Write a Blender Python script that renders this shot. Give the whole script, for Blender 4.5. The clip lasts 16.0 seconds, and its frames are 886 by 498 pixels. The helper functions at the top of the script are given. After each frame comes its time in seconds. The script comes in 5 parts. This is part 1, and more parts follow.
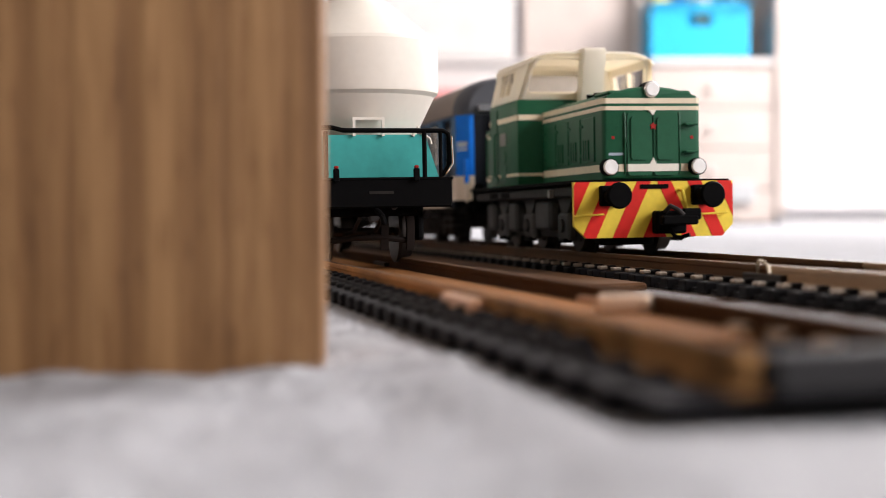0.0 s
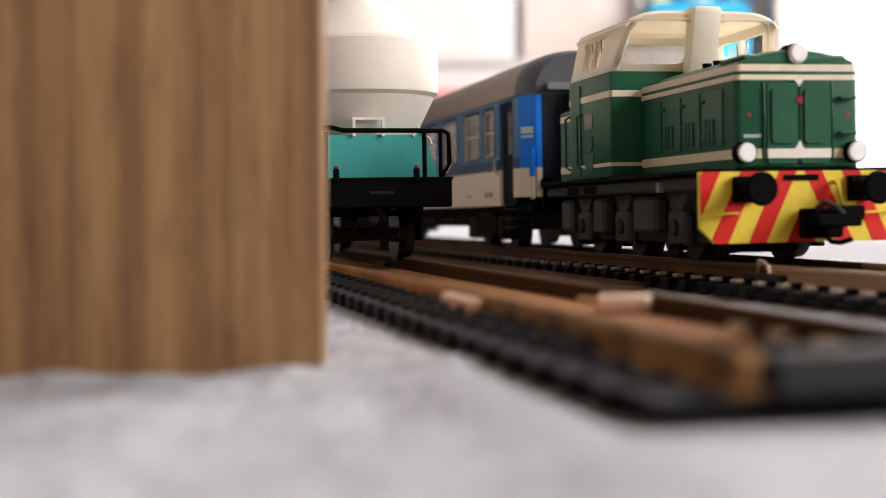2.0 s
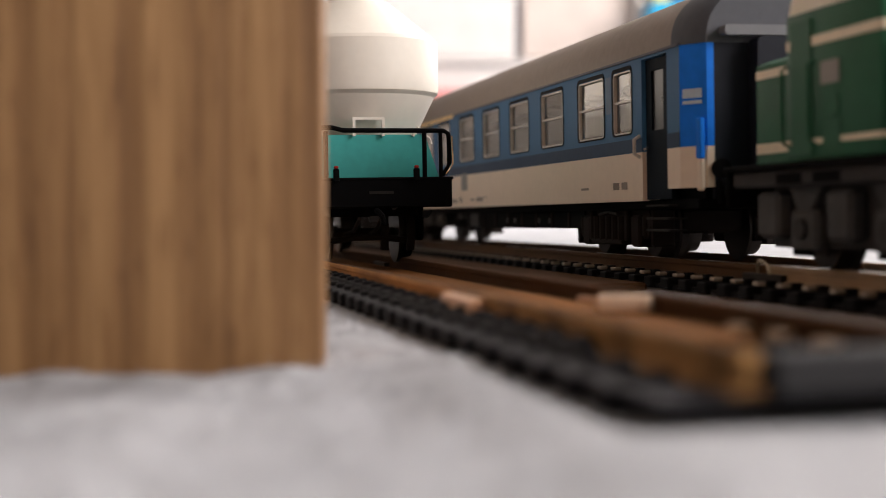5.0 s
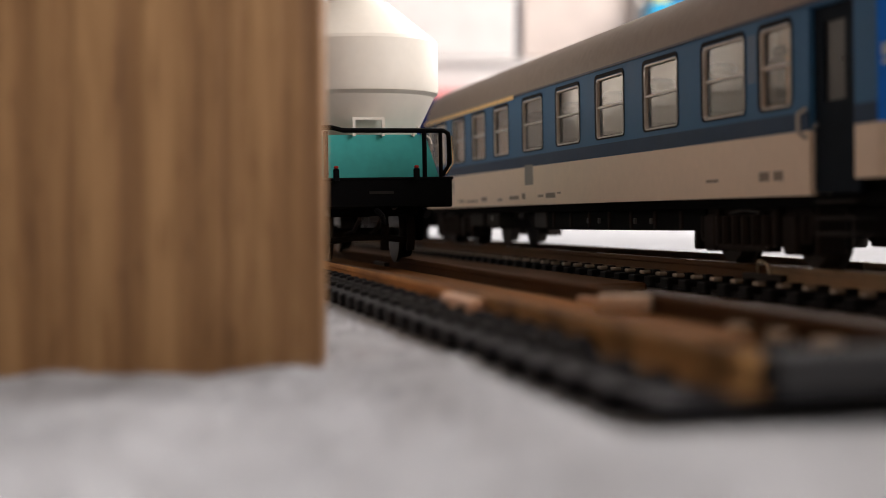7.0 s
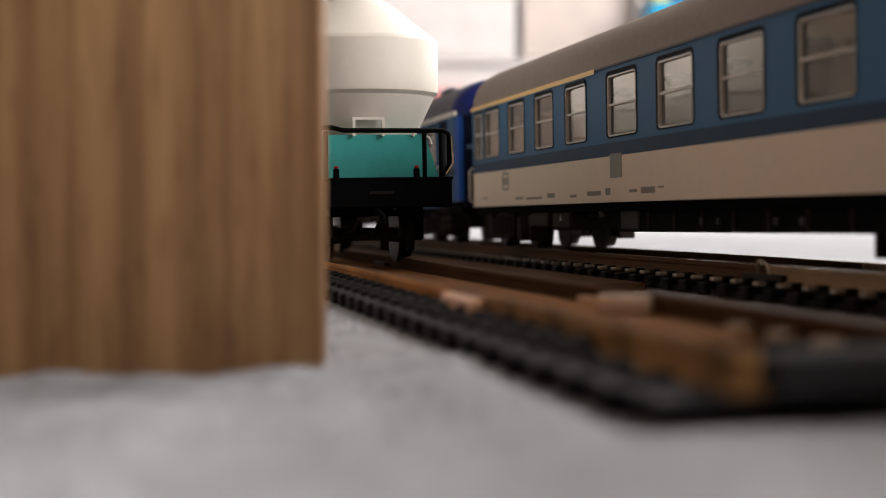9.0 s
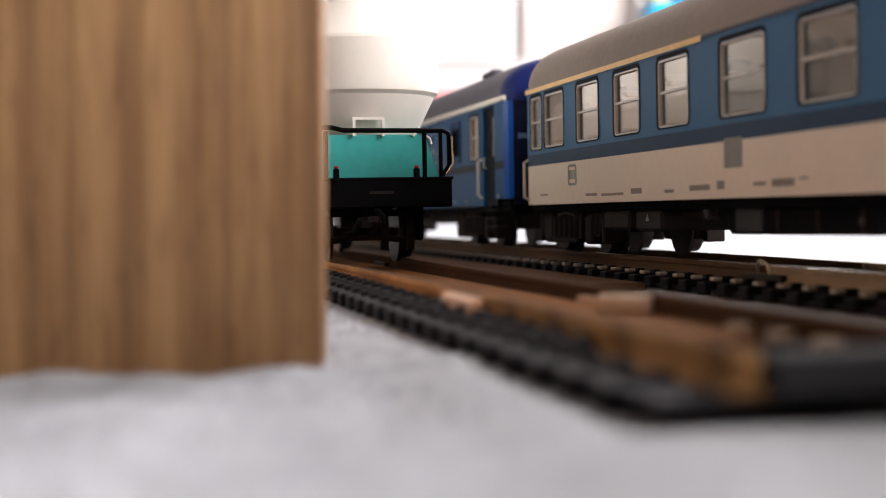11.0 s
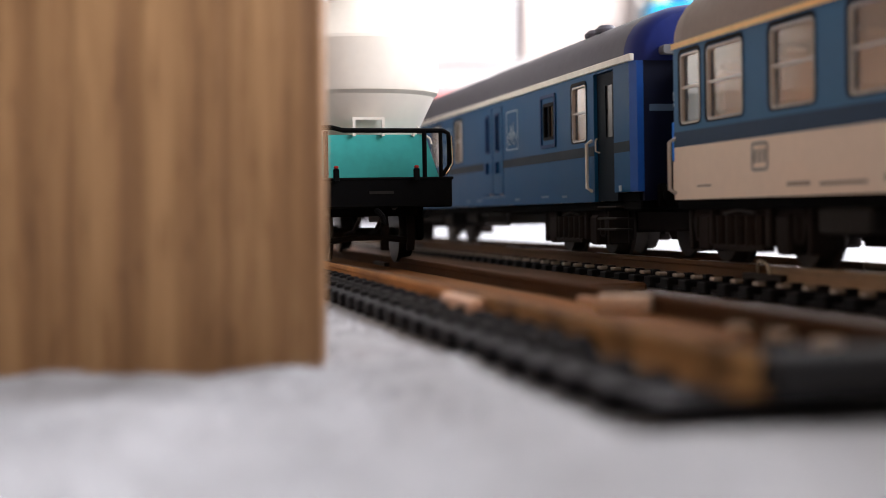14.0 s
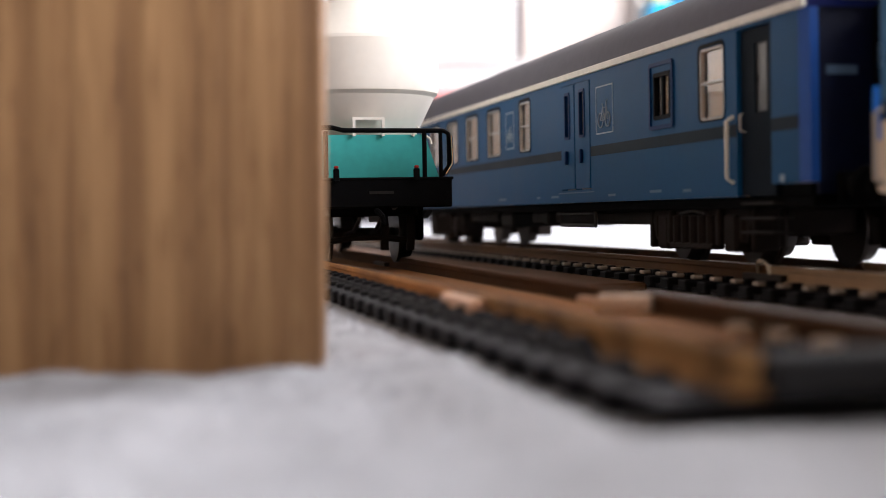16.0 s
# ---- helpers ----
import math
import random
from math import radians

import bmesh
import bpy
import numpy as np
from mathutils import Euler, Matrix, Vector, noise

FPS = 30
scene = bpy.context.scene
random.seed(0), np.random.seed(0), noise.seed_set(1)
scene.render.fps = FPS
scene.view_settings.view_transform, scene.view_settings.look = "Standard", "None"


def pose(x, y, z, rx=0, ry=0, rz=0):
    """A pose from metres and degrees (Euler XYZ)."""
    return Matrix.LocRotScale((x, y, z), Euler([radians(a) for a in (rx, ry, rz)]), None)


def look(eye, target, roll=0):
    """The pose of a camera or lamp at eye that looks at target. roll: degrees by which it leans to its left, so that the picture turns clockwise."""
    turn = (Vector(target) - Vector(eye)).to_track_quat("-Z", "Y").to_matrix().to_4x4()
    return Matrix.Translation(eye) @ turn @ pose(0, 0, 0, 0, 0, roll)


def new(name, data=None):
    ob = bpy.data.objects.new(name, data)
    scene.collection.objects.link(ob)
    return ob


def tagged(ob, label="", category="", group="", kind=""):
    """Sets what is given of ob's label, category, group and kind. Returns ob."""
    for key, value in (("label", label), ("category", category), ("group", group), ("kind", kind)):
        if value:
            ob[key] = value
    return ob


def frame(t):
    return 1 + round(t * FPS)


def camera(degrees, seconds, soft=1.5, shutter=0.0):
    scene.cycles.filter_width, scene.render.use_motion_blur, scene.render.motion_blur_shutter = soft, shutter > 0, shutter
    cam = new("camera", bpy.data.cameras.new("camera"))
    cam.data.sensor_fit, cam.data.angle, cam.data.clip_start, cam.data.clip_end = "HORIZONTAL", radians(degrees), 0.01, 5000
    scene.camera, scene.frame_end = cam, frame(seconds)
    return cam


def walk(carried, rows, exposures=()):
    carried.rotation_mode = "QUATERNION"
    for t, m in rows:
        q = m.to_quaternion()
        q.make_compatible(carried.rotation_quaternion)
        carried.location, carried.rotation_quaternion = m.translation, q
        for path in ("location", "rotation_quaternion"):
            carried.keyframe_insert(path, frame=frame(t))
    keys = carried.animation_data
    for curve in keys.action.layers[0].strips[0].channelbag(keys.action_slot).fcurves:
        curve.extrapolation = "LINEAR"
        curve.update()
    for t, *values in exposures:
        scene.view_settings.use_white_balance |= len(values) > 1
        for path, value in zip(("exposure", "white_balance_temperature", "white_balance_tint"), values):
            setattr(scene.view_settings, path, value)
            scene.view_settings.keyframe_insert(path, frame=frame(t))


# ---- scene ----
cam = camera(34.48, 16.0, soft=0.8, shutter=0.5)
cam.data.dof.use_dof = True
cam.data.dof.focus_distance = 0.196
cam.data.dof.aperture_fstop = 30.0
EYE = pose(0, 0, 0, 88.797, 0, 0)
walk(cam, [(0.0, EYE), (16.0, EYE)],
     exposures=[(0.0, -0.1, 6750, 14), (2.0, -0.1, 6900, 14), (4.0, -0.1, 7000, 14), (7.0, -0.22, 6950, 13), (9.2, -0.28, 6850, 12),
                (11.3, 0.46, 6550, 13), (16.0, 0.42, 6400, 13)])

MM = 0.001
# The track's own frame: x along the way of the train, y to its left, z up from the railheads.
PSI, CANT = -1.3533, 0.0181
TRACK = pose(0.03158, 0.21256, -0.00508) @ Matrix.Rotation(PSI, 4, "Z") @ Matrix.Rotation(CANT, 4, "X")
NEAR_Y = -43.0          # second track, TT spacing

# ---- light ----
world = bpy.data.worlds.new("sky")
scene.world = world
world.use_nodes = True
wn = world.node_tree.nodes
sky = wn.new("ShaderNodeTexSky")
sky.sky_type, sky.sun_disc = "NISHITA", False
sky.sun_elevation, sky.sun_rotation = radians(40), radians(100)
world.node_tree.links.new(sky.outputs[0], wn["Background"].inputs[0])
wn["Background"].inputs[1].default_value = 0.12
# windows along the room's side wall: start, end, foot, head, watts
WINDOWS = [(-1.25, 0.05, 0.35, 1.45, 54.0), (1.35, 2.75, 0.7, 2.2, 172.0)]
for a, b, lo, hi, watts in WINDOWS:
    lamp = bpy.data.lights.new("window_light", "AREA")
    lamp.shape, lamp.size, lamp.size_y, lamp.energy = "RECTANGLE", b - a, hi - lo, watts
    lamp.color = (1.0, 0.985, 0.99)
    new("window_light", lamp).matrix_world = look((1.66, (a + b) / 2, (lo + hi) / 2), (0.0, (a + b) / 2, (lo + hi) / 2 - 0.2))


# ---- materials ----
def material(name, color, rough=0.5, metal=0.0, vary=0.12, scale=300.0, bump=0.0, bump_scale=900.0, trans=0.0, emit=0.0, stretch=None, vary2=0.08, random_ob=0.0, coat=0.0, spec=0.5):
    m = bpy.data.materials.new(name)
    m.use_nodes = True
    n, l = m.node_tree.nodes, m.node_tree.links
    b = n["Principled BSDF"]
    b.inputs["Roughness"].default_value, b.inputs["Metallic"].default_value = rough, metal
    b.inputs["Transmission Weight"].default_value = trans
    b.inputs["Coat Weight"].default_value = coat
    b.inputs["Specular IOR Level"].default_value = spec
    tc = n.new("ShaderNodeTexCoord")
    mp = n.new("ShaderNodeMapping")
    if stretch:
        mp.inputs["Scale"].default_value = stretch
    l.new(tc.outputs["Object"], mp.inputs["Vector"])
    big, fine = n.new("ShaderNodeTexNoise"), n.new("ShaderNodeTexNoise")
    big.inputs["Scale"].default_value, fine.inputs["Scale"].default_value = scale * 0.25, scale * 2.5
    big.inputs["Detail"].default_value = fine.inputs["Detail"].default_value = 4.0
    l.new(mp.outputs[0], big.inputs["Vector"])
    l.new(mp.outputs[0], fine.inputs["Vector"])
    def mul(x, k):
        r = n.new("ShaderNodeMapRange")
        r.inputs["From Min"].default_value, r.inputs["From Max"].default_value = 0.25, 0.75
        r.inputs["To Min"].default_value, r.inputs["To Max"].default_value = 1 - k, 1 + k
        l.new(x, r.inputs["Value"])
        return r.outputs[0]
    v = n.new("ShaderNodeMath")
    v.operation = "MULTIPLY"
    l.new(mul(big.outputs["Fac"], vary), v.inputs[0])
    l.new(mul(fine.outputs["Fac"], vary2), v.inputs[1])
    val = v.outputs[0]
    if random_ob:
        info = n.new("ShaderNodeObjectInfo")
        r = n.new("ShaderNodeMapRange")
        r.inputs["To Min"].default_value, r.inputs["To Max"].default_value = 1 - random_ob, 1 + random_ob
        l.new(info.outputs["Random"], r.inputs["Value"])
        w = n.new("ShaderNodeMath")
        w.operation = "MULTIPLY"
        l.new(val, w.inputs[0])
        l.new(r.outputs[0], w.inputs[1])
        val = w.outputs[0]
    hsv = n.new("ShaderNodeHueSaturation")
    hsv.inputs["Color"].default_value = (*color, 1)
    l.new(val, hsv.inputs["Value"])
    l.new(hsv.outputs[0], b.inputs["Base Color"])
    rr = n.new("ShaderNodeMapRange")
    rr.inputs["To Min"].default_value, rr.inputs["To Max"].default_value = max(0.02, rough - 0.1), min(1, rough + 0.1)
    l.new(big.outputs["Fac"], rr.inputs["Value"])
    l.new(rr.outputs[0], b.inputs["Roughness"])
    if bump:
        t = n.new("ShaderNodeTexNoise")
        t.inputs["Scale"].default_value, t.inputs["Detail"].default_value = bump_scale, 3.0
        l.new(mp.outputs[0], t.inputs["Vector"])
        u = n.new("ShaderNodeBump")
        u.inputs["Strength"].default_value, u.inputs["Distance"].default_value = bump, 0.0003
        l.new(t.outputs["Fac"], u.inputs["Height"])
        l.new(u.outputs[0], b.inputs["Normal"])
    if emit:
        b.inputs["Emission Color"].default_value = (*color, 1)
        b.inputs["Emission Strength"].default_value = emit
    return m


GREEN = material("green_paint", (0.011, 0.098, 0.047), 0.45, vary=0.12, bump=0.06, bump_scale=2500, spec=0.22)
CREAM = material("cream_plastic", (0.95, 0.92, 0.84), 0.45, vary=0.05, bump=0.04, vary2=0.03)
LOCO_BAND = material("cream_band", (0.78, 0.67, 0.50), 0.5, vary=0.10)
WHITE_LINE = material("white_line", (0.80, 0.77, 0.68), 0.5, vary=0.08)
BLACK = material("black_plastic", (0.0028, 0.0028, 0.0031), 0.75, vary=0.25, bump=0.15, spec=0.05)
GEAR_GREY = material("gear_grey", (0.066, 0.066, 0.068), 0.65, vary=0.4, bump=0.2, spec=0.2)
BOX_GREY = material("box_grey", (0.020, 0.018, 0.0165), 0.75, vary=0.25, bump=0.15, spec=0.15)
GREY_FRAME = material("grey_frame", (0.042, 0.040, 0.041), 0.7, vary=0.25, bump=0.15, spec=0.2)
RED = material("red_paint", (0.70, 0.018, 0.012), 0.5, vary=0.08, spec=0.25)
STAR_RED = material("star_red", (0.36, 0.018, 0.014), 0.5, vary=0.1, spec=0.2)
YELLOW = material("yellow_paint", (0.85, 0.64, 0.07), 0.5, vary=0.06, spec=0.25)
LENS = material("lamp_lens", (0.95, 0.95, 0.94), 0.4, vary=0.02, coat=0.3)
CHROME = material("chrome_ring", (0.75, 0.75, 0.75), 0.2, metal=1.0, vary=0.05)
STEEL = material("wheel_steel", (0.030, 0.022, 0.018), 0.5, metal=0.4, vary=0.25)
COACH_BLUE = material("coach_blue", (0.040, 0.135, 0.265), 0.55, vary=0.06, bump=0.04, spec=0.15, vary2=0.03)
BAND_BLUE = material("band_blue", (0.018, 0.048, 0.10), 0.55, vary=0.08, spec=0.15)
COACH_CREAM = material("coach_cream", (0.78, 0.64, 0.51), 0.55, vary=0.05, bump=0.04, vary2=0.03)
END_BLUE = material("bright_blue", (0.001, 0.19, 0.80), 0.45, vary=0.06, spec=0.15)
ROOF_GREY = material("roof_grey", (0.24, 0.19, 0.16), 0.6, vary=0.08, bump=0.08, spec=0.3)
ROOF_SLATE = material("roof_slate", (0.075, 0.08, 0.095), 0.6, vary=0.08, spec=0.3)
LEDGE = material("ledge_grey", (0.17, 0.175, 0.19), 0.55, vary=0.1, spec=0.3)
ROOF_DARK = material("roof_dark", (0.085, 0.083, 0.105), 0.6, vary=0.1, bump=0.08, spec=0.3)
# navy darkened to carry the shade between coupled vehicles
END_NAVY_SHADED = material("end_navy", (0.007, 0.009, 0.017), 0.6, vary=0.15, spec=0.2)
YELLOW_LINE = material("yellow_line", (0.86, 0.56, 0.22), 0.5, vary=0.05)
VAN_BLUE = material("van_blue", (0.003, 0.070, 0.182), 0.55, vary=0.08, bump=0.04, spec=0.15, vary2=0.03)
# roof-end blue, lowered to stand for the shade at the van's end
VAN_END = material("van_end_blue", (0.004, 0.016, 0.14), 0.45, vary=0.06, spec=0.3)
VAN_LETTER = material("van_faint_print", (0.085, 0.15, 0.24), 0.6, vary=0.2)
VAN_TRIM = material("van_trim_blue", (0.002, 0.026, 0.105), 0.5, vary=0.06, spec=0.1)
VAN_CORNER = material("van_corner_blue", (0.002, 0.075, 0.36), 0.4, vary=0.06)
# end-wall blue taken almost to black as painted shade
VAN_END_SHADED = material("van_deep_blue", (0.0015, 0.004, 0.022), 0.5, vary=0.08, spec=0.2)
VAN_BELT = material("van_belt", (0.003, 0.013, 0.026), 0.55, vary=0.1, spec=0.1)
DOOR_DARK = material("door_dark", (0.005, 0.010, 0.017), 0.65, vary=0.1, spec=0.07)
INTERIOR = material("interior_beige", (0.62, 0.49, 0.37), 0.6, vary=0.08, vary2=0.03)
VAN_INTERIOR = material("van_interior_tan", (0.72, 0.47, 0.30), 0.6, vary=0.08, vary2=0.03)
CAB_GLASS = material("hazy_cab_glass", (0.80, 0.77, 0.75), 0.15, vary=0.05, trans=0.45)
SEAT = material("seat_brown", (0.085, 0.050, 0.028), 0.65, vary=0.15)
FRAME_TRIM = material("window_trim", (0.52, 0.48, 0.43), 0.35, vary=0.05)
RUBBER = material("window_rubber", (0.006, 0.006, 0.008), 0.7, vary=0.1, spec=0.1)
LETTER = material("faint_print", (0.25, 0.20, 0.16), 0.6, vary=0.2)
PRINT = material("grey_print", (0.25, 0.24, 0.22), 0.6, vary=0.15)
PRINT_WHITE = material("white_print", (0.55, 0.65, 0.75), 0.6, vary=0.15)
PRINT_FAINT = material("faint_blue_print", (0.09, 0.17, 0.28), 0.6, vary=0.3)
PRINT_PALE = material("pale_print", (0.34, 0.42, 0.50), 0.6, vary=0.15)
TEAL = material("teal_plastic", (0.035, 0.40, 0.38), 0.45, vary=0.06, bump=0.04)
SILO = material("silo_white", (0.82, 0.77, 0.69), 0.5, vary=0.03, vary2=0.02)
RAIL = material("rail_brown", (0.12, 0.058, 0.025), 0.65, metal=0.1, vary=0.3, scale=220, bump=0.1, spec=0.2)
RAIL_TAN = material("rail_tan", (0.40, 0.27, 0.16), 0.5, metal=0.1, vary=0.2, scale=220, bump=0.1)
RAIL_TOP = material("rail_top", (0.42, 0.36, 0.30), 0.28, metal=1.0, vary=0.2)
RAIL_DARK = material("rail_dark_brown", (0.075, 0.034, 0.013), 0.75, vary=0.35, scale=220, bump=0.1, spec=0.12)
RAIL_DULL = material("rail_dull_top", (0.085, 0.040, 0.016), 0.75, spec=0.12, vary=0.3)
SLEEPER = material("sleeper_plastic", (0.0085, 0.008, 0.0095), 0.7, vary=0.25, bump=0.2, random_ob=0.2, spec=0.12)
STRIP = material("orange_wood_strip", (0.215, 0.086, 0.022), 0.8, vary=0.4, scale=260, stretch=(0.3, 1, 1), bump=0.2, spec=0.1)
SLEEPER_GREY = material("sleeper_grey_plastic", (0.014, 0.0135, 0.0165), 0.7, vary=0.3, bump=0.25, random_ob=0.2, spec=0.14)
RAIL_MOTTLED = material("rail_mottled", (0.31, 0.165, 0.062), 0.75, vary=0.75, scale=900, vary2=0.4, bump=0.3, spec=0.15)
END_GREY = material("end_piece_grey", (0.030, 0.030, 0.032), 0.7, vary=0.2, bump=0.1, spec=0.15)
BALLAST_WOOD = material("pale_wood_chip", (0.82, 0.62, 0.46), 0.6, vary=0.1)
WIRE = material("wire_cream", (0.48, 0.39, 0.27), 0.5)
JOINER = material("copper_joiner", (0.70, 0.42, 0.26), 0.45, metal=0.2, vary=0.15)
BATTEN = material("batten_brown", (0.085, 0.040, 0.017), 0.8, vary=0.3, scale=150, stretch=(0.2, 1, 1), bump=0.2, spec=0.1)
CLIP_DARK = material("clip_black", (0.012, 0.011, 0.012), 0.6, vary=0.2, spec=0.15)
# pale tan puts the glint on the clip tops into their colour
CLIP = material("clip_plastic", (0.42, 0.36, 0.30), 0.2, vary=0.2)
CARPET = material("carpet_pile", (0.358, 0.370, 0.395), 0.95, vary=0.14, scale=420, vary2=0.12, bump=0.6, bump_scale=1200)
# unseen west and south walls and ceiling: tones chosen for the light they bounce
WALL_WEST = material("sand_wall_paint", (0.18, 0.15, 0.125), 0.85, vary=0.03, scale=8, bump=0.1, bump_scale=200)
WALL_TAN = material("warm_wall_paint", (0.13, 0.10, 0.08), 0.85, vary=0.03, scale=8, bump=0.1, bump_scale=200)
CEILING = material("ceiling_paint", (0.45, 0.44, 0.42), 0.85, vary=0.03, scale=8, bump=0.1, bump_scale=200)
WALL = material("wall_paint", (0.82, 0.80, 0.77), 0.8, vary=0.02, scale=8, bump=0.1, bump_scale=200)
DOOR_WHITE = material("door_white", (0.84, 0.83, 0.82), 0.4, vary=0.02, scale=6)
CABINET = material("cabinet_white", (0.62, 0.59, 0.575), 0.4, vary=0.02, scale=6)
CABINET_CREAM = material("cabinet_cream", (0.54, 0.465, 0.425), 0.4, vary=0.03, scale=6)
VENT_GREY = material("vent_grey", (0.42, 0.43, 0.44), 0.5, vary=0.05, scale=10)
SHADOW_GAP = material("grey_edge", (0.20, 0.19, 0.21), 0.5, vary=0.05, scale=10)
CRATE = material("cyan_plastic", (0.0, 0.42, 0.75), 0.4, vary=0.05, scale=20)
PINK = material("pink_fabric", (0.62, 0.22, 0.22), 0.8, vary=0.1, scale=40)


def thin_plastic(m, share):
    """Lets part of the light through, as thin moulded plastic does."""
    n, l = m.node_tree.nodes, m.node_tree.links
    b, out = n["Principled BSDF"], n["Material Output"]
    t, x = n.new("ShaderNodeBsdfTranslucent"), n.new("ShaderNodeMixShader")
    t.inputs["Color"].default_value = (0.98, 0.90, 0.76, 1)
    x.inputs[0].default_value = share
    l.new(b.outputs[0], x.inputs[1])
    l.new(t.outputs[0], x.inputs[2])
    l.new(x.outputs[0], out.inputs["Surface"])


thin_plastic(CREAM, 0.42)


def wood_material():
    """Oak: broad pale and dark bands along z, ragged finer streaks, short dark pores."""
    m = bpy.data.materials.new("oak_wood")
    m.use_nodes = True
    n, l = m.node_tree.nodes, m.node_tree.links
    b = n["Principled BSDF"]
    tc = n.new("ShaderNodeTexCoord")
    def grain(scale, stretch, detail, warp, lo, hi):
        mp, t, r = n.new("ShaderNodeMapping"), n.new("ShaderNodeTexNoise"), n.new("ShaderNodeMapRange")
        mp.inputs["Scale"].default_value = (1.0, 1.0, stretch)
        t.inputs["Scale"].default_value, t.inputs["Detail"].default_value, t.inputs["Distortion"].default_value = scale, detail, warp
        r.inputs["From Min"].default_value, r.inputs["From Max"].default_value = lo, hi
        l.new(tc.outputs["Object"], mp.inputs["Vector"])
        l.new(mp.outputs[0], t.inputs["Vector"])
        l.new(t.outputs["Fac"], r.inputs["Value"])
        return r.outputs[0]
    def calc(kind, x, y):
        q = n.new("ShaderNodeMath")
        q.operation = kind
        for i, v in enumerate((x, y)):
            if isinstance(v, float):
                q.inputs[i].default_value = v
            else:
                l.new(v, q.inputs[i])
        return q.outputs[0]
    bands = grain(230.0, 0.010, 2.0, 0.1, 0.32, 0.68)
    streaks = grain(620.0, 0.022, 4.0, 0.25, 0.34, 0.66)
    pores = grain(1500.0, 0.11, 3.0, 0.3, 0.56, 0.70)
    flame = grain(420.0, 0.14, 5.0, 0.9, 0.3, 0.7)
    mix = calc("ADD", calc("MULTIPLY", bands, 0.36), calc("ADD", calc("MULTIPLY", streaks, 0.42), calc("MULTIPLY", flame, 0.22)))
    mix = calc("SUBTRACT", mix, calc("MULTIPLY", pores, 0.26))
    ramp = n.new("ShaderNodeValToRGB")
    e = ramp.color_ramp.elements
    e[0].position, e[0].color = 0.12, (0.128, 0.057, 0.019, 1)
    e[1].position, e[1].color = 0.82, (0.375, 0.208, 0.086, 1)
    k = e.new(0.45)
    k.color = (0.225, 0.112, 0.041, 1)
    l.new(mix, ramp.inputs["Fac"])
    l.new(ramp.outputs[0], b.inputs["Base Color"])
    b.inputs["Roughness"].default_value = 0.55
    u = n.new("ShaderNodeBump")
    u.inputs["Strength"].default_value, u.inputs["Distance"].default_value = 0.3, 0.0003
    l.new(streaks, u.inputs["Height"])
    l.new(u.outputs[0], b.inputs["Normal"])
    return m


def glass_material():
    m = bpy.data.materials.new("window_glass")
    m.use_nodes = True
    b = m.node_tree.nodes["Principled BSDF"]
    b.inputs["Base Color"].default_value = (0.96, 0.91, 0.84, 1)
    b.inputs["Specular IOR Level"].default_value = 0.35
    b.inputs["Transmission Weight"].default_value = 1.0
    b.inputs["Roughness"].default_value = 0.06
    b.inputs["IOR"].default_value = 1.45
    return m


OAK, GLASS = wood_material(), glass_material()
DARK_GLASS = material("dark_door_glass", (0.020, 0.018, 0.018), 0.3, vary=0.1, trans=0.15)
BOGIE = material("dusty_bogie", (0.0145, 0.0095, 0.0078), 0.75, vary=0.3, bump=0.15, spec=0.12)
RAIL_RUST = material("rail_rust", (0.40, 0.175, 0.052), 0.7, vary=0.5, scale=220, bump=0.1, spec=0.15)


# ---- mesh helpers, all in millimetres unless said otherwise ----
def thing(name, label, category, m=None, group=""):
    ob = new(name)
    ob.empty_display_size = 0.01
    if m is not None:
        ob.matrix_world = m
    return tagged(ob, label, category, group)


def part(name, bm, mat, parent, label="", at=None, unit=MM, sharp=35, kind=""):
    me = bpy.data.meshes.new(name)
    if unit != 1:
        bmesh.ops.scale(bm, vec=(unit, unit, unit), verts=bm.verts)
    bmesh.ops.recalc_face_normals(bm, faces=bm.faces)
    bm.to_mesh(me)
    bm.free()
    me.polygons.foreach_set("use_smooth", [True] * len(me.polygons))
    me.set_sharp_from_angle(angle=radians(sharp))
    me.materials.append(mat)
    ob = new(name, me)
    if parent is not None:
        ob.parent = parent
    if at is not None:
        ob.location = at
    return tagged(ob, label, kind=kind)


def again(ob, parent, at, rot=(0, 0, 0)):
    """Another part that shares ob's mesh."""
    c = new(ob.name.split(".")[0], ob.data)
    c.parent, c.location, c.rotation_euler = parent, at, rot
    for key in ("label",):
        if key in ob:
            c[key] = ob[key]
    return c


def box(bm, x0, x1, y0, y1, z0, z1, bevel=0.0, seg=1):
    vs = [bm.verts.new((x, y, z)) for x in (x0, x1) for y in (y0, y1) for z in (z0, z1)]
    fs = [bm.faces.new([vs[i] for i in f]) for f in ((0, 1, 3, 2), (4, 6, 7, 5), (0, 4, 5, 1), (2, 3, 7, 6), (0, 2, 6, 4), (1, 5, 7, 3))]
    if bevel:
        es = list({e for f in fs for e in f.edges})
        bmesh.ops.bevel(bm, geom=es, offset=bevel, segments=seg, affect="EDGES", profile=0.5)
    return bm


def B(*a, **k):
    return box(bmesh.new(), *a, **k)


